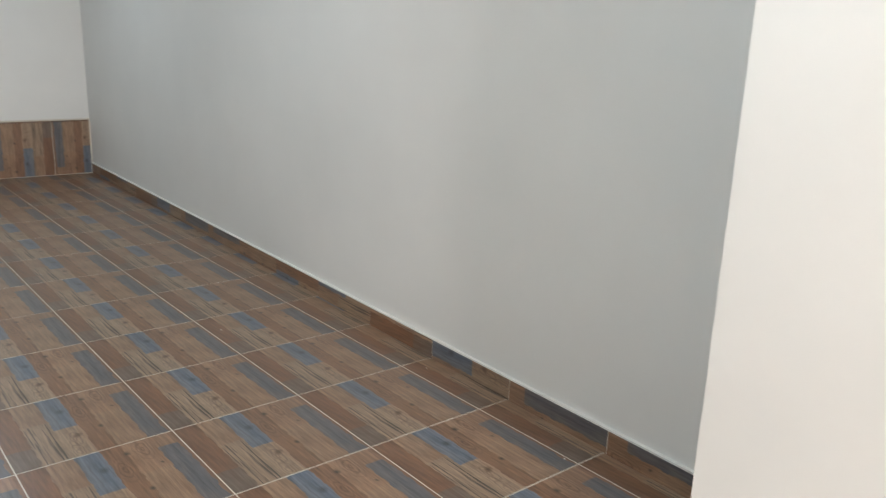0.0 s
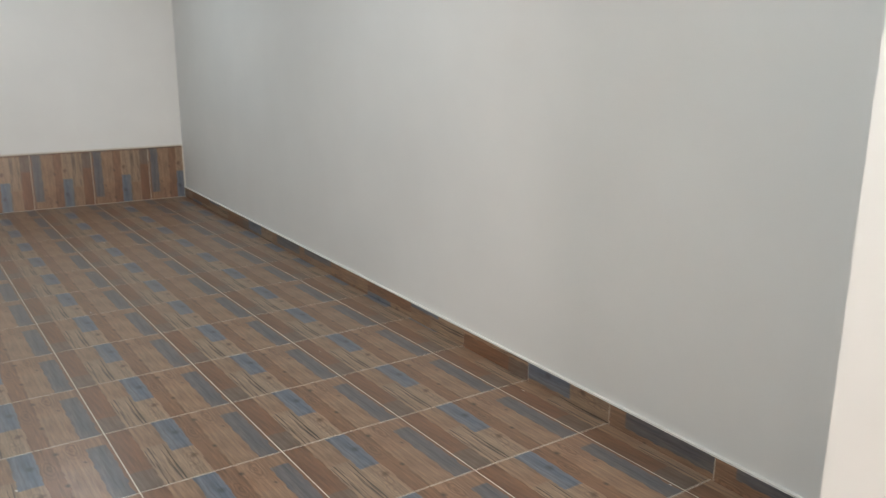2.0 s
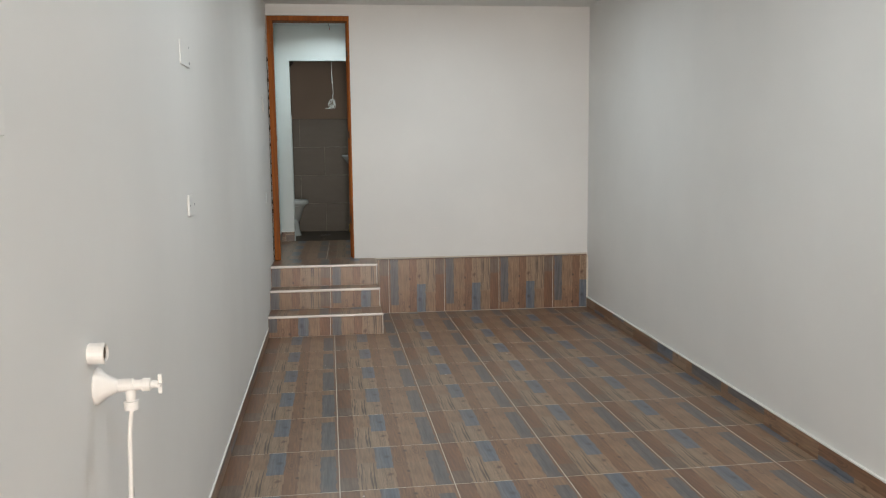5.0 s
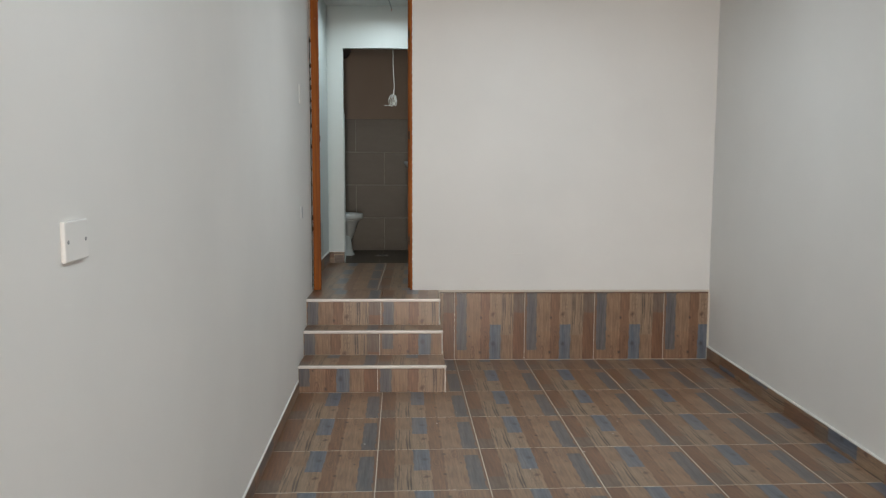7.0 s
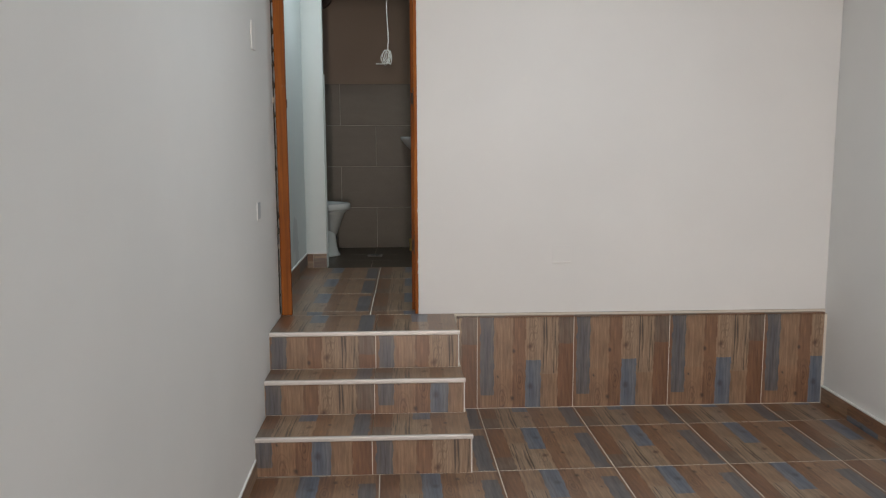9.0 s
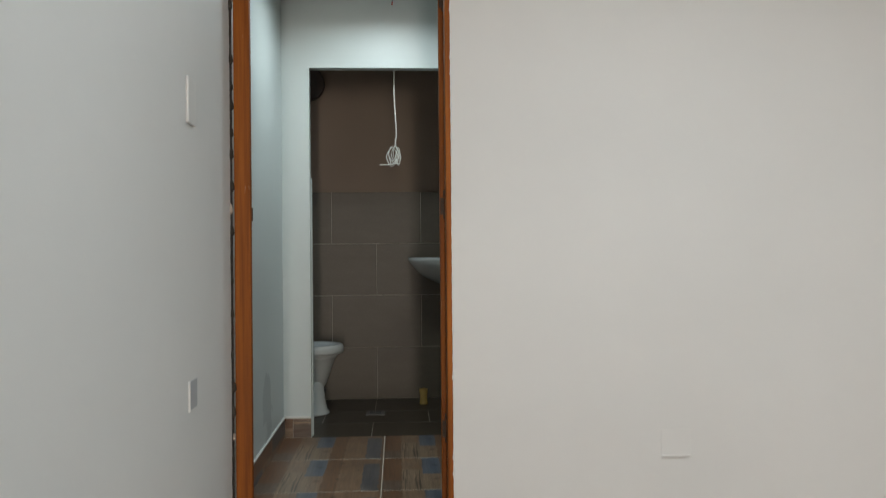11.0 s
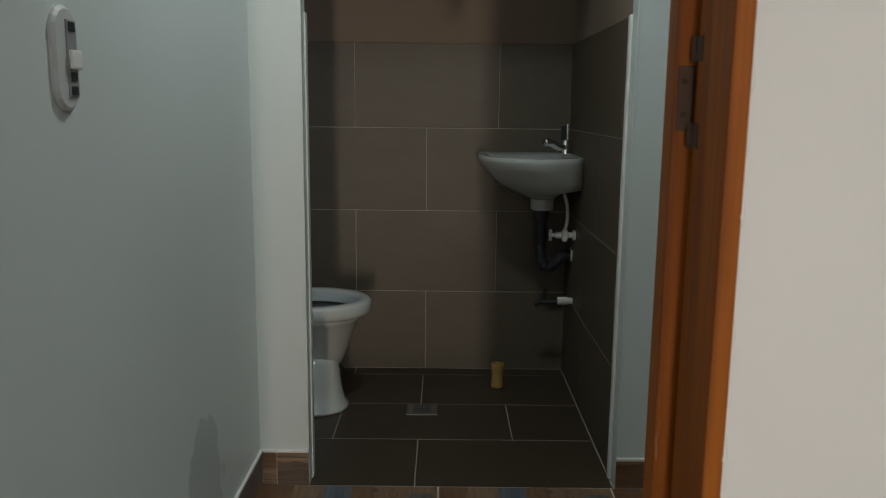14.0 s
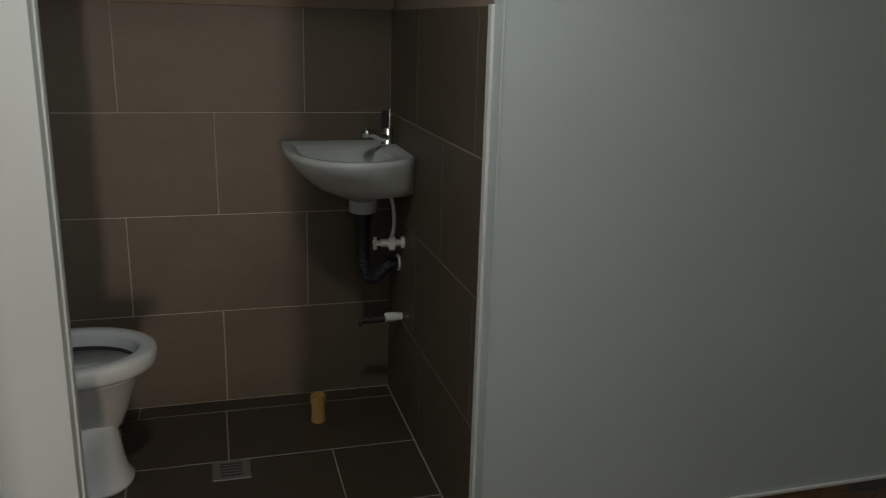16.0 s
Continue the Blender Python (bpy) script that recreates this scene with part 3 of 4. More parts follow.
part("lip", block(1.372, 1.468, 0.0245, 0.0316, 0.7585, 0.7645, 0.001, 1), M_PLATE, cover, "thin raised lower lip")

# oval light switch in the hall
sw = thing("light_switch", (0, 0, 0), "oval white switch plate with grey rockers", "light switch")
sw.matrix_basis = frame_of((-0.0800, 0.508, 1.645), (0, 1, 0), (0, 0, 1))


def stadium(w, h, z, k=10):
    r, s = w / 2, h / 2 - w / 2
    pts = []
    for i in range(k + 1):
        a = math.pi * i / k
        pts.append((r * math.cos(a), s + r * math.sin(a), z))
    for i in range(k + 1):
        a = math.pi + math.pi * i / k
        pts.append((r * math.cos(a), -s + r * math.sin(a), z))
    return pts


part("plate", loft([stadium(0.072, 0.142, 0.0005), stadium(0.072, 0.142, 0.005), stadium(0.062, 0.132, 0.009)]), M_SWITCH, sw, smooth=False)
part("insert", block(-0.004, 0.024, -0.052, 0.052, 0.008, 0.0115, 0.001, 1), M_GREYPL, sw, "grey switch insert")
part("rocker", block(-0.004, 0.026, -0.014, 0.012, 0.0118, 0.018, 0.003), M_PLATE, sw, "ivory rocker")
for sy in (0.043, -0.024, -0.043):
    part("slot", block(0.0, 0.018, sy - 0.006, sy + 0.006, 0.0117, 0.0128), M_BLACK, sw)

# ---- tap, pipe stub and hose on the west wall ----
tap = thing("wall_tap", (0, 0, 0), "white plastic wall tap with a thin white hose", "tap")
tap.matrix_basis = facing(-5.36, 0.945) @ Matrix.Scale(0.9, 4)
part("flange", lathe(((0.046, 0.0005), (0.044, 0.006), (0.030, 0.022), (0.019, 0.042), (0.016, 0.052)), "z", 28), M_PVC, tap, smooth=True)
part("body", lathe(((0.016, 0.050), (0.0165, 0.085), (0.013, 0.088), (0.0125, 0.105), (0.016, 0.107), (0.016, 0.125), (0.010, 0.128), (0.009, 0.146)), "z", 20), M_PVC, tap)
part("handle", block(-0.004, 0.004, -0.024, 0.024, 0.143, 0.153, 0.003), M_PVC, tap)
part("handle", block(-0.022, 0.022, -0.004, 0.004, 0.1435, 0.1525, 0.003), M_PVC, tap)
part("outlet", lathe(((0.010, -0.062), (0.018, -0.060), (0.018, -0.040), (0.012, -0.038), (0.013, -0.010)), "y", 18, (0, 0, 0.078)), M_PVC, tap)
part("hose", tube(((0, -0.055, 0.078), (0, -0.13, 0.070), (0, -0.24, 0.066), (0, -0.33, 0.060), (-0.008, -0.40, 0.040), (-0.03, -0.445, 0.018)), 0.0058, 10), M_PVC, tap, "thin white supply hose", smooth=True)
part("hose_nut", tube(((-0.024, -0.436, 0.026), (-0.03, -0.446, 0.016), (-0.034, -0.452, 0.008)), 0.010, 12), M_CHROME, tap)
part("wall_elbow", lathe(((0.020, 0.0005), (0.020, 0.008), (0.015, 0.016), (0.006, 0.018)), "z", 16, (-0.036, -0.452, 0)), M_PVC, tap)
part("clip", block(0.0045, 0.0075, -0.285, -0.262, 0.058, 0.070), M_BLACK, tap)
stub = thing("pipe_stub", (0, 0, 0), "short open white pvc pipe stub in the wall", "pipe")
stub.matrix_basis = facing(-5.40, 1.028) @ Matrix.Scale(0.95, 4)
bm = lathe(((0.024, 0.0005), (0.024, 0.036), (0.019, 0.036), (0.018, 0.010), (0.001, 0.010)), "z", 22)
part("pipe", bm, M_PVC, stub)
part("bore", lathe(((0.0175, 0.0105), (0.0175, 0.030)), "z", 18), M_STEEL, stub, "rusty brass thread in the bore")

# ---- hall lamp and loose cable ----
lamp = thing("ceiling_lamp", (0.455, 0.99, 2.757), "round white ceiling panel lamp, lit", "lamp", "round ceiling lamps")
part("rim", lathe(((0.091, -0.0005), (0.091, -0.014), (0.086, -0.018), (0.080, -0.018), (0.080, -0.0006)), "z", 36), M_TRIM, lamp, smooth=False)
part("diffuser", lathe(((0.0795, -0.004), (0.0795, -0.017), (0.05, -0.0175)), "z", 36), M_LED, lamp, "glowing diffuser")
cab = thing("hanging_cable", (0.0, 0.42, 0.055), "white cable hanging from the bathroom ceiling, end knotted", "cable")
part("cable", tube(((0.494, 1.28, 2.684), (0.496, 1.28, 2.45), (0.498, 1.28, 2.20), (0.507, 1.28, 2.02), (0.502, 1.28, 1.985), (0.503, 1.28, 1.955)), 0.0042, 8), M_CABLE, cab, smooth=True)
loop = []
for turn in range(5):
    w, h, lean = 0.030 - 0.004 * turn, 0.052 - 0.006 * (turn % 3), 0.014 * (turn - 2)
    for q in range(4):
        a = math.pi * (0.5 + q / 2)
        loop.append((0.500 + lean * 0.6 + w * math.cos(a) - 0.010 * math.sin(a) * (turn % 2), 1.280 + 0.007 * math.sin(2.1 * turn + q), 1.908 + h * math.sin(a) - abs(lean) * 0.4))
part("knot", tube(loop, 0.0030, 7), M_CABLE, cab, smooth=True)
part("tail", tube(((0.506, 1.28, 1.872), (0.488, 1.278, 1.857), (0.462, 1.278, 1.853), (0.418, 1.276, 1.853)), 0.0038, 7), M_CABLE, cab, smooth=True)
part("tail", tube(((0.478, 1.279, 1.857), (0.472, 1.277, 1.875), (0.468, 1.276, 1.888)), 0.0028, 7), M_CABLE, cab, smooth=True)
end = thing("cable_end", (0, 0, 0), "short grey cable end beside the hall lamp", "cable")
part("cable", tube(((0.470, 1.08, 2.7555), (0.473, 1.18, 2.750), (0.483, 1.36, 2.738), (0.492, 1.52, 2.722)), 0.004, 8), M_GREYPL, end, smooth=True)
part("bare_tip", tube(((0.492, 1.52, 2.722), (0.4915, 1.530, 2.716), (0.490, 1.540, 2.708)), 0.0035, 7), M_RED, end, "red bare tip")

# unseen lamps of an assumed same kind, spread to light the long room evenly
for px, py in UNSEEN_LAMPS:
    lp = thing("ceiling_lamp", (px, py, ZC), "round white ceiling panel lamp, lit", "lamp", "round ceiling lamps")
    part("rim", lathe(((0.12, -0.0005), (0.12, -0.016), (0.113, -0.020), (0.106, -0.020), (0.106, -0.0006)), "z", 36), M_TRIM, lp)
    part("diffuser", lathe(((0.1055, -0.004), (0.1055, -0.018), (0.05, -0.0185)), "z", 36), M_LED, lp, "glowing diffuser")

# ---- bathroom things ----
# white edge strips at the opening
part_l = thing("corner_strip", (0, 0, 0), "white plastic edge strip of the bathroom opening", "trim", kind="structure")
part("strip", block(0.0615, 0.067, HT - 0.022, HT + 0.006, ZH, 1.832, 0.002), M_HALL, part_l)
part("strip", block(0.940, 0.9485, HT - 0.012, HT + 0.012, ZH, 1.836, 0.002), M_TRIM, part_l)
part("strip", block(0.9495, 0.955, HY - 0.002, HY + 0.006, HE + 0.011, 2.394, 0.002), M_HALL, part_l)

# toilet, seen from its front
TX, TY = -0.035, 2.215
toilet = thing("toilet", (TX, TY, ZH), "white ceramic toilet bowl without seat or lid", "toilet")
part("pedestal", loft([ellipse(0.012, -0.01, 0.124, 0.115, 0.0), ellipse(0.012, -0.01, 0.124, 0.115, 0.010), ellipse(0.010, -0.01, 0.113, 0.104, 0.024), ellipse(0.006, -0.01, 0.105, 0.096, 0.08), ellipse(0.004, -0.01, 0.099, 0.092, 0.15), ellipse(0.003, -0.01, 0.094, 0.088, 0.18), ellipse(0.003, -0.008, 0.080, 0.076, 0.197), ellipse(0.003, -0.004, 0.050, 0.050, 0.206)]), M_CERAMIC, toilet, smooth=True)
part("bowl", loft([ellipse(0.008, 0.028, 0.075, 0.072, 0.130), ellipse(0.008, 0.028, 0.105, 0.095, 0.165), ellipse(0.006, 0.022, 0.128, 0.108, 0.220), ellipse(0.003, 0.014, 0.150, 0.122, 0.280), ellipse(0, 0.006, 0.172, 0.138, 0.325), ellipse(0, 0, 0.196, 0.156, 0.352)]), M_CERAMIC, toilet, smooth=True)
part("rim", loft([ellipse(0, 0, 0.190, 0.152, 0.351), ellipse(0, 0, 0.212, 0.171, 0.353), ellipse(0, 0, 0.219, 0.177, 0.360), ellipse(0, 0, 0.221, 0.179, 0.370), ellipse(0, 0, 0.221, 0.179, 0.392), ellipse(0, 0, 0.217, 0.175, 0.401), ellipse(0, 0, 0.208, 0.167, 0.406), ellipse(0, 0, 0.182, 0.143, 0.406), ellipse(0, 0, 0.174, 0.135, 0.402), ellipse(0, 0, 0.170, 0.131, 0.392), ellipse(0, 0, 0.165, 0.127, 0.362), ellipse(0, 0, 0.158, 0.120, 0.342), ellipse(0, 0, 0.120, 0.09, 0.338)], True, True), M_CERAMIC, toilet, smooth=True)
# narrow dark band round the bowl wall, a little above the water
part("waterline", loft([ellipse(0, 0, 0.1645, 0.1265, 0.362), ellipse(0, 0, 0.1605, 0.1225, 0.350)], False, False), M_CRACK, toilet, "thin dark band just above the water in the bowl")
part("water", loft([ellipse(0, 0, 0.160, 0.122, 0.3485), ellipse(0, 0, 0.160, 0.122, 0.349)]), M_WATER, toilet, "still water in the bowl")
# small black disc put in for the shadow right of the pedestal
part("bolt_cap", lathe(((0.016, -0.012), (0.016, 0.004), (0.006, 0.010)), "x", 14, (0.102, 0.030, 0.13)), M_BLACK, toilet, "dark disc standing for the shadow beside the pedestal")

# corner wash basin
CX, CY = BX - 0.011, BY - 0.011


def basin_ring(k, z, cx=0.835, cy=2.51, inset=0.0, n=18):
    pts = [(CX - 0.001 - inset, CY - 0.001 - inset)]
    for i in range(n + 1):
        a = math.pi / 2 * i / n
        r = 0.368 + 0.150 * math.sin(math.pi * (i / n) ** 1.9) - inset
        pts.append((CX - 0.001 - (inset if i == n else 0) - r * math.cos(a), CY - 0.001 - (inset if i == 0 else 0) - r * math.sin(a)))
    return [(cx + (x - cx) * k, cy + (y - cy) * k, z) for x, y in pts]


basin = thing("wash_basin", (0, 0, 0), "white ceramic corner basin fixed to tiled walls", "wash basin")


def blend_ring(k, z):
    """Outer rings shrink less on the wall side, so that the flank by the wall stays upright."""
    full = basin_ring(1, z)
    small = basin_ring(max(k - 0.0, 0.05), z)
    out = []
    for (x, y, zz), (a, b, c) in zip(full, small):
        side = max(0.0, min(1.0, (x - 0.72) / 0.22))
        w = side if k > 0.62 else 0.0
        out.append((a + (x - a) * w, b + (y - b) * w * 0.8, z))
    return out


part("body", loft([basin_ring(0.20, 1.240), basin_ring(0.28, 1.248), basin_ring(0.45, 1.268), blend_ring(0.64, 1.292), blend_ring(0.76, 1.318), blend_ring(0.90, 1.358), blend_ring(1.0, 1.392), basin_ring(1.0, 1.404), basin_ring(0.985, 1.410)], True, False), M_CERAMIC, basin, smooth=True)
part("bowl", loft([basin_ring(0.985, 1.410), basin_ring(0.90, 1.409, 0.80, 2.46), basin_ring(0.74, 1.402, 0.74, 2.41), basin_ring(0.69, 1.385, 0.735, 2.41), basin_ring(0.60, 1.345, 0.74, 2.42), basin_ring(0.40, 1.318, 0.76, 2.44), basin_ring(0.10, 1.310, 0.78, 2.46)], False, True), M_CERAMIC, basin, smooth=True)
part("outlet", lathe(((0.040, 1.196), (0.046, 1.20), (0.046, 1.238), (0.05, 1.248)), "z", 20, (0.825, 2.50, 0)), M_CERAMIC, basin, smooth=True)

faucet = thing("faucet", (0, 0, 0), "small chrome basin tap with a grey lever", "tap")
part("base", lathe(((0.023, 1.4085), (0.023, 1.416), (0.018, 1.421), (0.0165, 1.462), (0.012, 1.466)), "z", 18, (0.915, 2.545, 0)), M_CHROME, faucet, smooth=True)
part("spout", tube(((0.915, 2.545, 1.434), (0.880, 2.515, 1.440), (0.848, 2.487, 1.456), (0.825, 2.467, 1.456)), 0.0145, 12), M_CHROME, faucet, smooth=True)
part("lever", block(0.897, 0.916, 2.545, 2.566, 1.455, 1.520, 0.005), M_BLACK, faucet, "dark grey lever")
part("lever_cap", block(0.9165, 0.926, 2.536, 2.562, 1.455, 1.525, 0.003), M_CHROME, faucet)

trap = thing("waste_pipe", (0, 0, 0), "black corrugated waste pipe under the basin", "pipe")
part("nut", lathe(((0.030, 1.165), (0.030, 1.196), (0.026, 1.20)), "z", 16, (0.825, 2.50, 0)), M_BLACK, trap)
part("pipe", tube(((0.825, 2.50, 1.17), (0.826, 2.50, 1.08), (0.828, 2.50, 1.01), (0.842, 2.498, 0.972), (0.870, 2.495, 0.975), (0.905, 2.49, 1.012), (BX - 0.012, 2.49, 1.022)), 0.020, 14, ribs=0.0018), M_BLACK, trap)
part("sleeve", lathe(((0.028, BX - 0.018), (0.028, BX - 0.012)), "x", 18, (0, 2.49, 1.022)), M_PVC, trap)

valve = thing("angle_valve", (0, 0, 0), "white stop valve with a hose to the basin", "valve")
part("body", lathe(((0.008, 0.858), (0.009, 0.870), (0.013, 0.872), (0.013, 0.892), (0.016, 0.894), (0.016, 0.918), (0.011, 0.921), (0.011, BX - 0.022), (0.020, BX - 0.020), (0.020, BX - 0.0105)), "x", 16, (0, 2.43, 1.108)), M_PVC, valve)
part("handle", block(0.846, 0.858, 2.425, 2.435, 1.086, 1.130, 0.004), M_PVC, valve)
part("handle", block(0.8465, 0.8575, 2.408, 2.452, 1.103, 1.113, 0.004), M_PVC, valve)
part("spigot", block(0.896, 0.916, 2.415, 2.43, 1.085, 1.131, 0.005), M_PVC, valve)
part("hose", tube(((0.907, 2.43, 1.125), (0.915, 2.43, 1.17), (0.912, 2.44, 1.23), (0.895, 2.47, 1.29)), 0.0065, 10), M_PVC, valve, "white braided hose", smooth=True)

cock = thing("shut_off_tap", (0, 0, 0), "white pipe stub with a black tap", "tap")
part("stub", lathe(((0.013, 0.888), (0.0155, 0.892), (0.0155, BX - 0.030), (0.013, BX - 0.028), (0.013, BX - 0.0105)), "x", 16, (0, 2.44, 0.848)), M_PVC, cock)
part("tap_body", lathe(((0.007, 0.812), (0.010, 0.815), (0.010, 0.888)), "x", 12, (0, 2.44, 0.843)), M_BLACK, cock, "black tap body")
part("tap_handle", tube(((0.835, 2.44, 0.850), (0.836, 2.44, 0.875), (0.842, 2.438, 0.897)), 0.007, 8), M_BLACK, cock)
part("tap_nose", tube(((0.816, 2.44, 0.843), (0.808, 2.438, 0.838), (0.806, 2.437, 0.825)), 0.008, 8), M_BLACK, cock)

tub = thing("plastic_tube", (0.662, 2.43, ZH), "small upright yellow plastic tube on dark floor", "tube")
part("tube", lathe(((0.024, 0.0), (0.0255, 0.004), (0.022, 0.032), (0.0225, 0.055), (0.0265, 0.080), (0.026, 0.094), (0.022, 0.095), (0.020, 0.075), (0.002, 0.074)), "z", 20), M_YELLOW, tub)

drain = thing("floor_drain", (0.372, 2.175, ZH), "square grey metal floor drain grate", "drain")
part("frame", block(-0.055, 0.055, -0.052, 0.052, -0.002, 0.0025, 0.001, 1), M_DRAIN, drain)
for k in range(5):
    part("slot", block(-0.032, 0.032, -0.032 + k * 0.016 - 0.003, -0.032 + k * 0.016 + 0.003, 0.0022, 0.0032), M_BLACK, drain)

# dark patch high on the wall, built as a round brown disc
vent = thing("dark_disc", (-0.065, BY, 2.535), "dark brown round disc high on the wall", "vent")
part("collar", lathe(((0.105, -0.045), (0.112, -0.042), (0.112, -0.0005)), "y", 32), M_DISC, vent)
part("grille", lathe(((0.02, -0.047), (0.07, -0.0465), (0.104, -0.046)), "y", 32), M_DISC, vent)

# ---- tiles: floor ----
TH = radians(1.4)
GC, GS = math.cos(TH), math.sin(TH)


PY = 0.500


def grid_point(i, j):
    """Corner of the floor grid, i to the east, j towards the street."""
    return (0.510 + 0.5 * i * GC + PY * j * GS, -0.806 + 0.5 * i * GS - PY * j * GC)


for j in range(-2, 22):
    for i in range(-1, 5):
        x, y = grid_point(i, j + 1)
        u1, v1 = 0.4960, 0.4956
        if y > -0.01:
            continue
        if y + 0.5 > 0.006:
            v1 = -y - 0.002 + 0.006
        east = 2.275 if y + 0.5 < -6.92 else xe(y)
        if x > east:
            continue
        u1 = min(u1, east + 0.02 - x)
        u0 = min(0.0, xw(y) - 0.012 - x) if i == -1 else 0.0
        board_tile(floor, frame_of((x, y, 0.0), (GC, GS, 0), (-GS, GC, 0)), u0, u1, 0.0, v1)

# dried paint drops on the floor
rng = random.Random(21)
bm = bmesh.new()
for k in range(22):
    px, py = 0.4 + 2.3 * rng.random(), -1.2 - 5.6 * rng.random()
    r = 0.0016 + 0.0022 * rng.random()
    loft([[(px + rr * math.cos(a) * 1.3, py + rr * math.sin(a), z) for a in (0, 1.05, 2.1, 3.14, 4.2, 5.25)] for rr, z in ((r, -0.0005), (r * 0.9, 0.0006), (r * 0.3, 0.001))], bm=bm)
drops = new("paint_drops", mesh_of("paint_drops", bm, M_CAULK))
tagged(drops, "small dried white paint drops on the tiled floor", "paint drops", kind="stuff")

# hall floor and landing
for (i, u0, u1) in ((-1, 0.0, 0.4955), (0, 0.0, 0.4955), (1, 0.0, 0.4955), (2, 0.0, 0.4955), (3, 0.0, 0.4955), (4, 0.0, 0.38)):
    for j in range(4):
        x, y = 0.438 + 0.5 * i, 1.066 - 0.5 * j
        v1 = 0.4955
        if j == 0:
            v1 = 0.4525
        if j >= 2 and y < 0.03:
            continue
        board_tile(hall_floor, frame_of((x, y + 0.05, ZH), (1, 0, 0), (0, 1, 0)), -0.013 if i == -1 else u0, u1, 0.0, v1)
for i in (-1, 0, 1, 2, 3, 4):
    board_tile(hall_floor, frame_of((0.438 + 0.5 * i, 0.116 - 0.5, ZH), (1, 0, 0), (0, 1, 0)), 0.0, 0.4955 if i < 4 else 0.38, 0.41, 0.4955)

# treads
for k, (y, z0, z1, xr) in enumerate(STEPS):
    y1 = 0.022 if k == 2 else STEPS[k + 1][0] + 0.009
    d = y1 - y - 0.013
    jx = 0.478
    board_tile(st, frame_of((jx - 0.5, y + 0.0125 - 0.04, z1), (1, 0, 0), (0, 1, 0)), 0.5 - jx + xw(y) + 0.001, 0.497, 0.04, 0.04 + d, "tread")
    board_tile(st, frame_of((jx, y + 0.0125 - 0.04, z1), (1, 0, 0), (0, 1, 0)), 0.0, xr - 0.006 - jx, 0.04, 0.04 + d, "tread")

# risers: boards upright, tiles turned round
R_CUT = ((0.30, 0.03), (0.02, 0.31), (0.05, 0.02))
for k, (y, z0, z1, xr) in enumerate(STEPS):
    h = z1 - z0 - (0.020 if k else 0.019)
    jx = 0.478
    # local x runs west, local y runs down
    va, vb = R_CUT[k]
    board_tile(st, frame_of((jx - 0.0015, y + 0.001, z0 + 0.001 + h + va), (-1, 0, 0), (0, 0, -1)), 0.0, jx - xw(y) - 0.004, va, va + h, "riser")
    board_tile(st, frame_of((jx + 0.5, y + 0.001, z0 + 0.001 + h + vb), (-1, 0, 0), (0, 0, -1)), 0.5 - (xr - 0.008 - jx), 0.498, vb, vb + h, "riser")

# fascia tiles, boards upright and turned round
for x0, x1 in ((0.876, 0.984), (0.984, 1.484), (1.484, 1.984), (1.984, 2.484), (2.484, XE - 0.012)):
    if x0 < 0.9:
        ua, ub = 0.0, x1 - x0 - 0.003
        org = x1 - 0.0015
    else:
        ua, ub = 0.5 - (x1 - x0) + 0.0015, 0.4985
        org = x0 + 0.5
    board_tile(dado, frame_of((org, 0.001, 0.4805), (-1, 0, 0), (0, 0, -1)), ua, ub, 0.0, 0.478)
    board_tile(dado, frame_of((x0 + 0.0015, 0.030 + 0.020, 0.4885), (0, -1, 0), (1, 0, 0)), 0.020, 0.053, 0.0, x1 - x0 - 0.003, "ledge", 0.006)

# baseboard strips, boards lying along the wall
rng = random.Random(11)
CUTS = (0.10, 0.30, 0.39, 0.01, 0.22, 0.365, 0.15)


def strip(parent, origin, along, length, cut, height):
    board_tile(parent, frame_of(origin, (0, 0, 1), along) @ pose(-cut, 0, 0), cut, cut + height, 0.0, length, "strip")


for j in range(0, 21):
    yb = -0.80 - 0.5 * j
    if yb - 0.5 > YF:
        strip(base_w, (xw(yb) + 0.0055, yb, 0.0), (0.0225, -1, 0), 0.497, CUTS[j % 7], SW - 0.001)
for j in range(-2, 13):
    ya = min(-0.765 - 0.5 * j, -0.003)
    yb = -0.765 - 0.5 * (j + 1)
    yb = max(yb, -6.91)
    if ya - yb > 0.02:
        strip(base_e, (xe(yb) - 0.012, yb, 0.0), (0, 1, 0), ya - yb - 0.0045, CUTS[(j * 3) % 7], SK - 0.001)
for j in range(4):
    strip(base_p, (2.266, -6.905 - 0.5 * (j + 1), 0.0), (0, 1, 0), 0.497, CUTS[(j * 2 + 1) % 7], SK - 0.001)
for j in range(3):
    strip(base_h, (HX + 0.0055, HY - 0.002 - 0.46 * j, ZH), (0, -1, 0), 0.458 if j < 2 else 0.46, CUTS[(j * 2 + 2) % 7], 0.0975)
for x0, ln, cut in ((-0.073, 0.040, 0.2), (-0.031, 0.091, 0.01)):
    strip(base_h, (x0 + ln, HY - 0.0065, ZH), (-1, 0, 0), ln, cut, 0.0975)
for j in range(4):
    ln = 0.497 if j < 3 else 0.36
    strip(base_h, (0.950 + 0.5 * j + ln, HY - 0.0065, ZH), (-1, 0, 0), ln, CUTS[(j + 3) % 7], 0.0815)

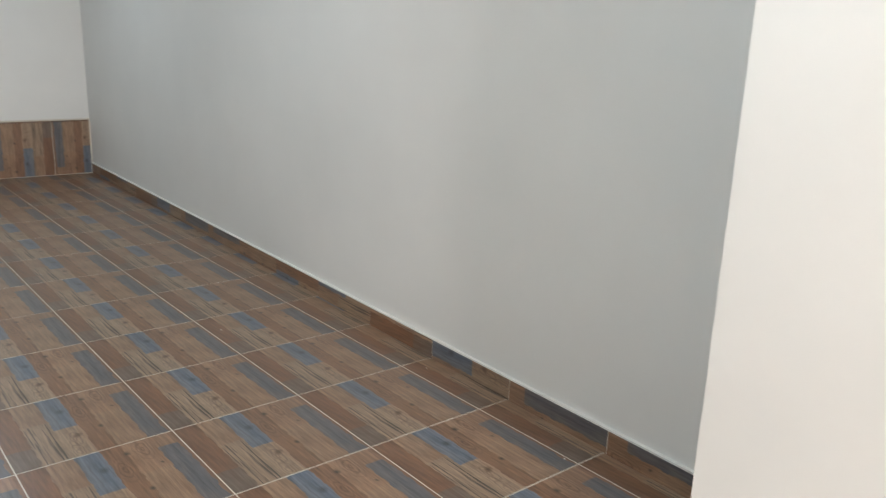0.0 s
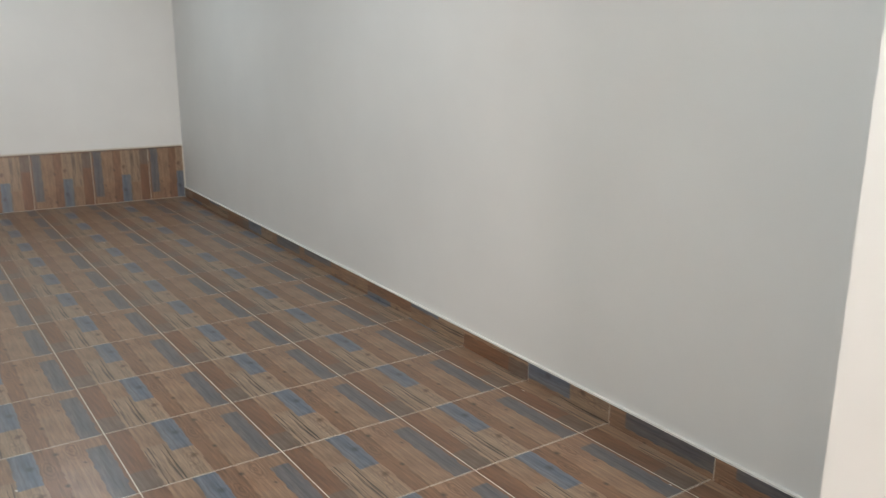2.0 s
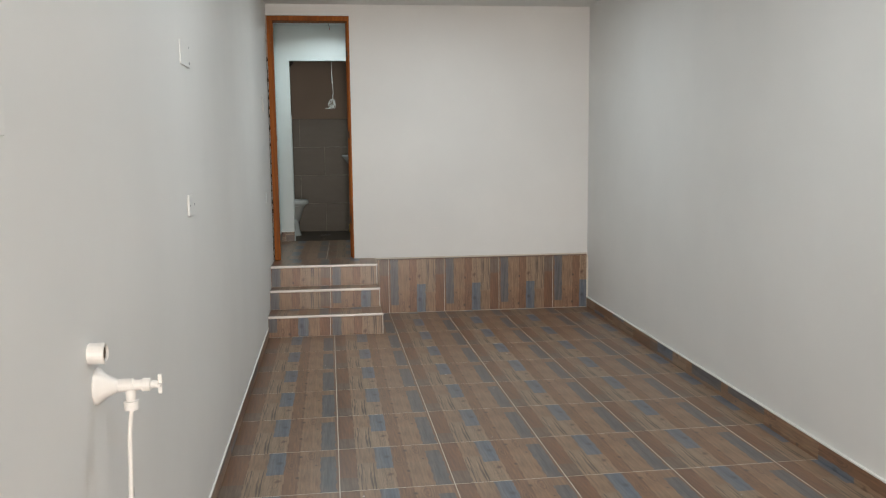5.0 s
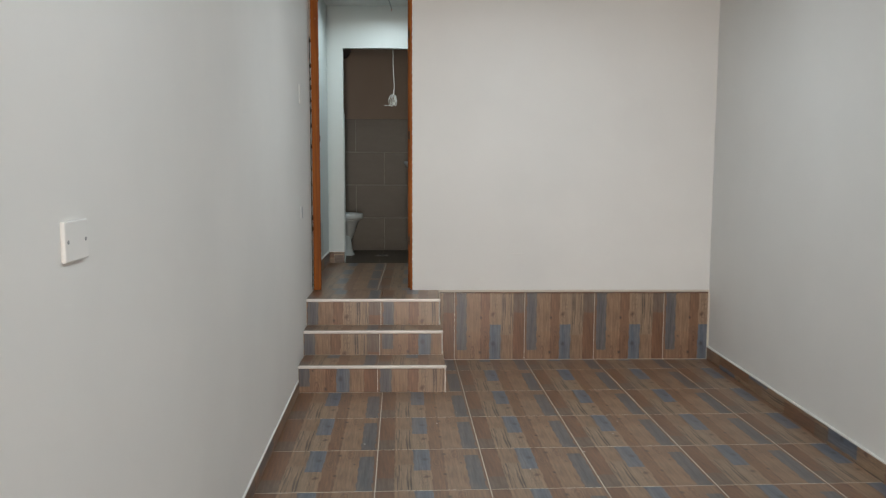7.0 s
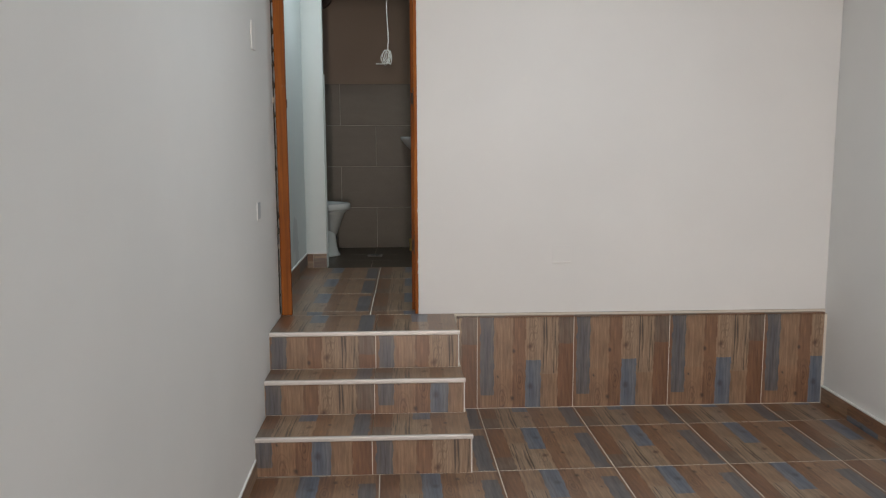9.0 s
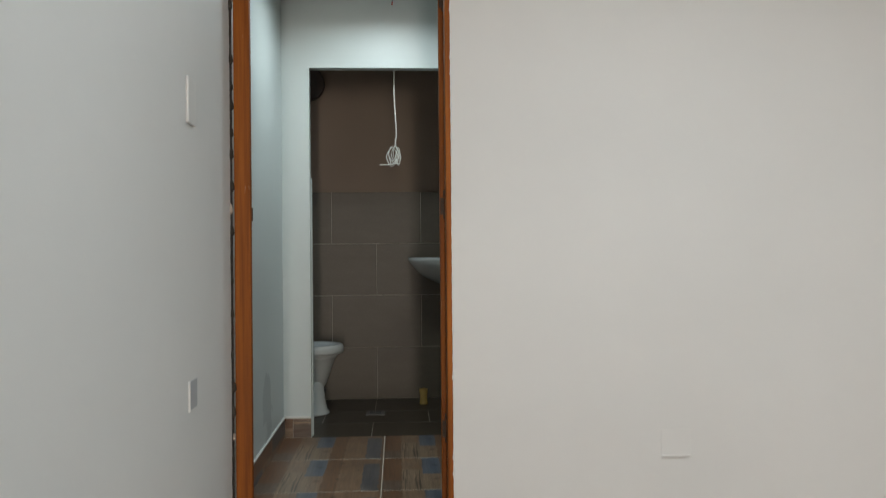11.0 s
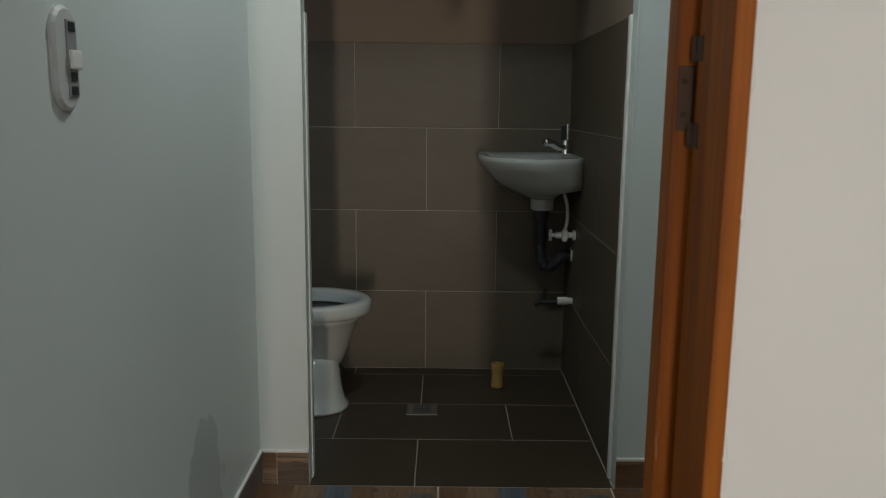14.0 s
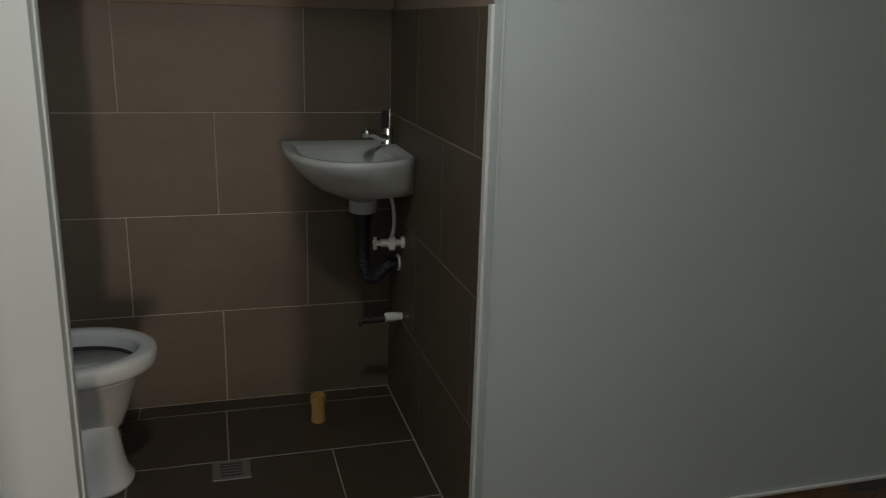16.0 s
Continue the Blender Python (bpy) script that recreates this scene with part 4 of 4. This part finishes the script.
# ---- tiles: bathroom ----
bath_n = bpy.data.objects["bath_wall_north"]
bath_e = bpy.data.objects["bath_wall_east"]
grout = part("grout_bed", block(-0.79, BX - 0.0065, BY - 0.0092, BY - 0.0005, ZH - 0.01, 1.8335), M_BGROUT, bath_n)
part("grout_bed", block(BX - 0.0092, BX - 0.0005, HT + 0.003, BY - 0.0005, ZH - 0.01, 1.8335), M_BGROUT, bath_e)
ROWS = (0.497, 0.831, 1.168, 1.502, 1.836)
bath_cache = {}


def bath_tile(parent, m, w, h, mat):
    key = (round(w, 3), round(h, 3), mat.name)
    if key not in bath_cache:
        bath_cache[key] = mesh_of("stone_tile", chamfered(0, w, 0, h, -0.006, 0.0, 0.0012), mat)
    ob = new("stone_tile", bath_cache[key])
    ob.parent = parent
    ob.matrix_basis = m
    return ob


G = 0.0030
for r in range(4):
    z0, z1 = ROWS[r], ROWS[r + 1]
    cuts = [-0.79] + [x for x in ((-0.205, 0.372) if r % 2 == 0 else (-0.49, 0.084, 0.660)) if x > -0.7] + [BX - 0.0085]
    for a, b in zip(cuts, cuts[1:]):
        bath_tile(bath_n, frame_of((a + G / 2, BY - 0.0105, z0 + G / 2), (1, 0, 0), (0, 0, 1)), b - a - G, z1 - z0 - G, M_BATH)
    ycuts = [HT + 0.013] + {0: [2.20], 1: [1.70, 2.27], 2: [1.995], 3: [1.73, 2.285]}[r] + [BY - 0.0125]
    for a, b in zip(ycuts, ycuts[1:]):
        bath_tile(bath_e, frame_of((BX - 0.0105, b - G / 2, z0 + G / 2), (0, -1, 0), (0, 0, 1)), b - a - G, z1 - z0 - G, M_BATH)
YR = (1.5725, 1.912, 2.236, 2.572, BY - 0.012)
for r in range(4):
    y0, y1 = YR[r], YR[r + 1]
    cuts = [-0.79, -0.235, 0.366, BX - 0.012] if r % 2 == 0 else [-0.79, -0.52, 0.082, 0.680, BX - 0.012]
    for a, b in zip(cuts, cuts[1:]):
        bath_tile(bath_floor, frame_of((a + G / 2, y0 + G / 2, ZH - 0.002), (1, 0, 0), (0, 1, 0)), b - a - G, y1 - y0 - G, M_BATHF)
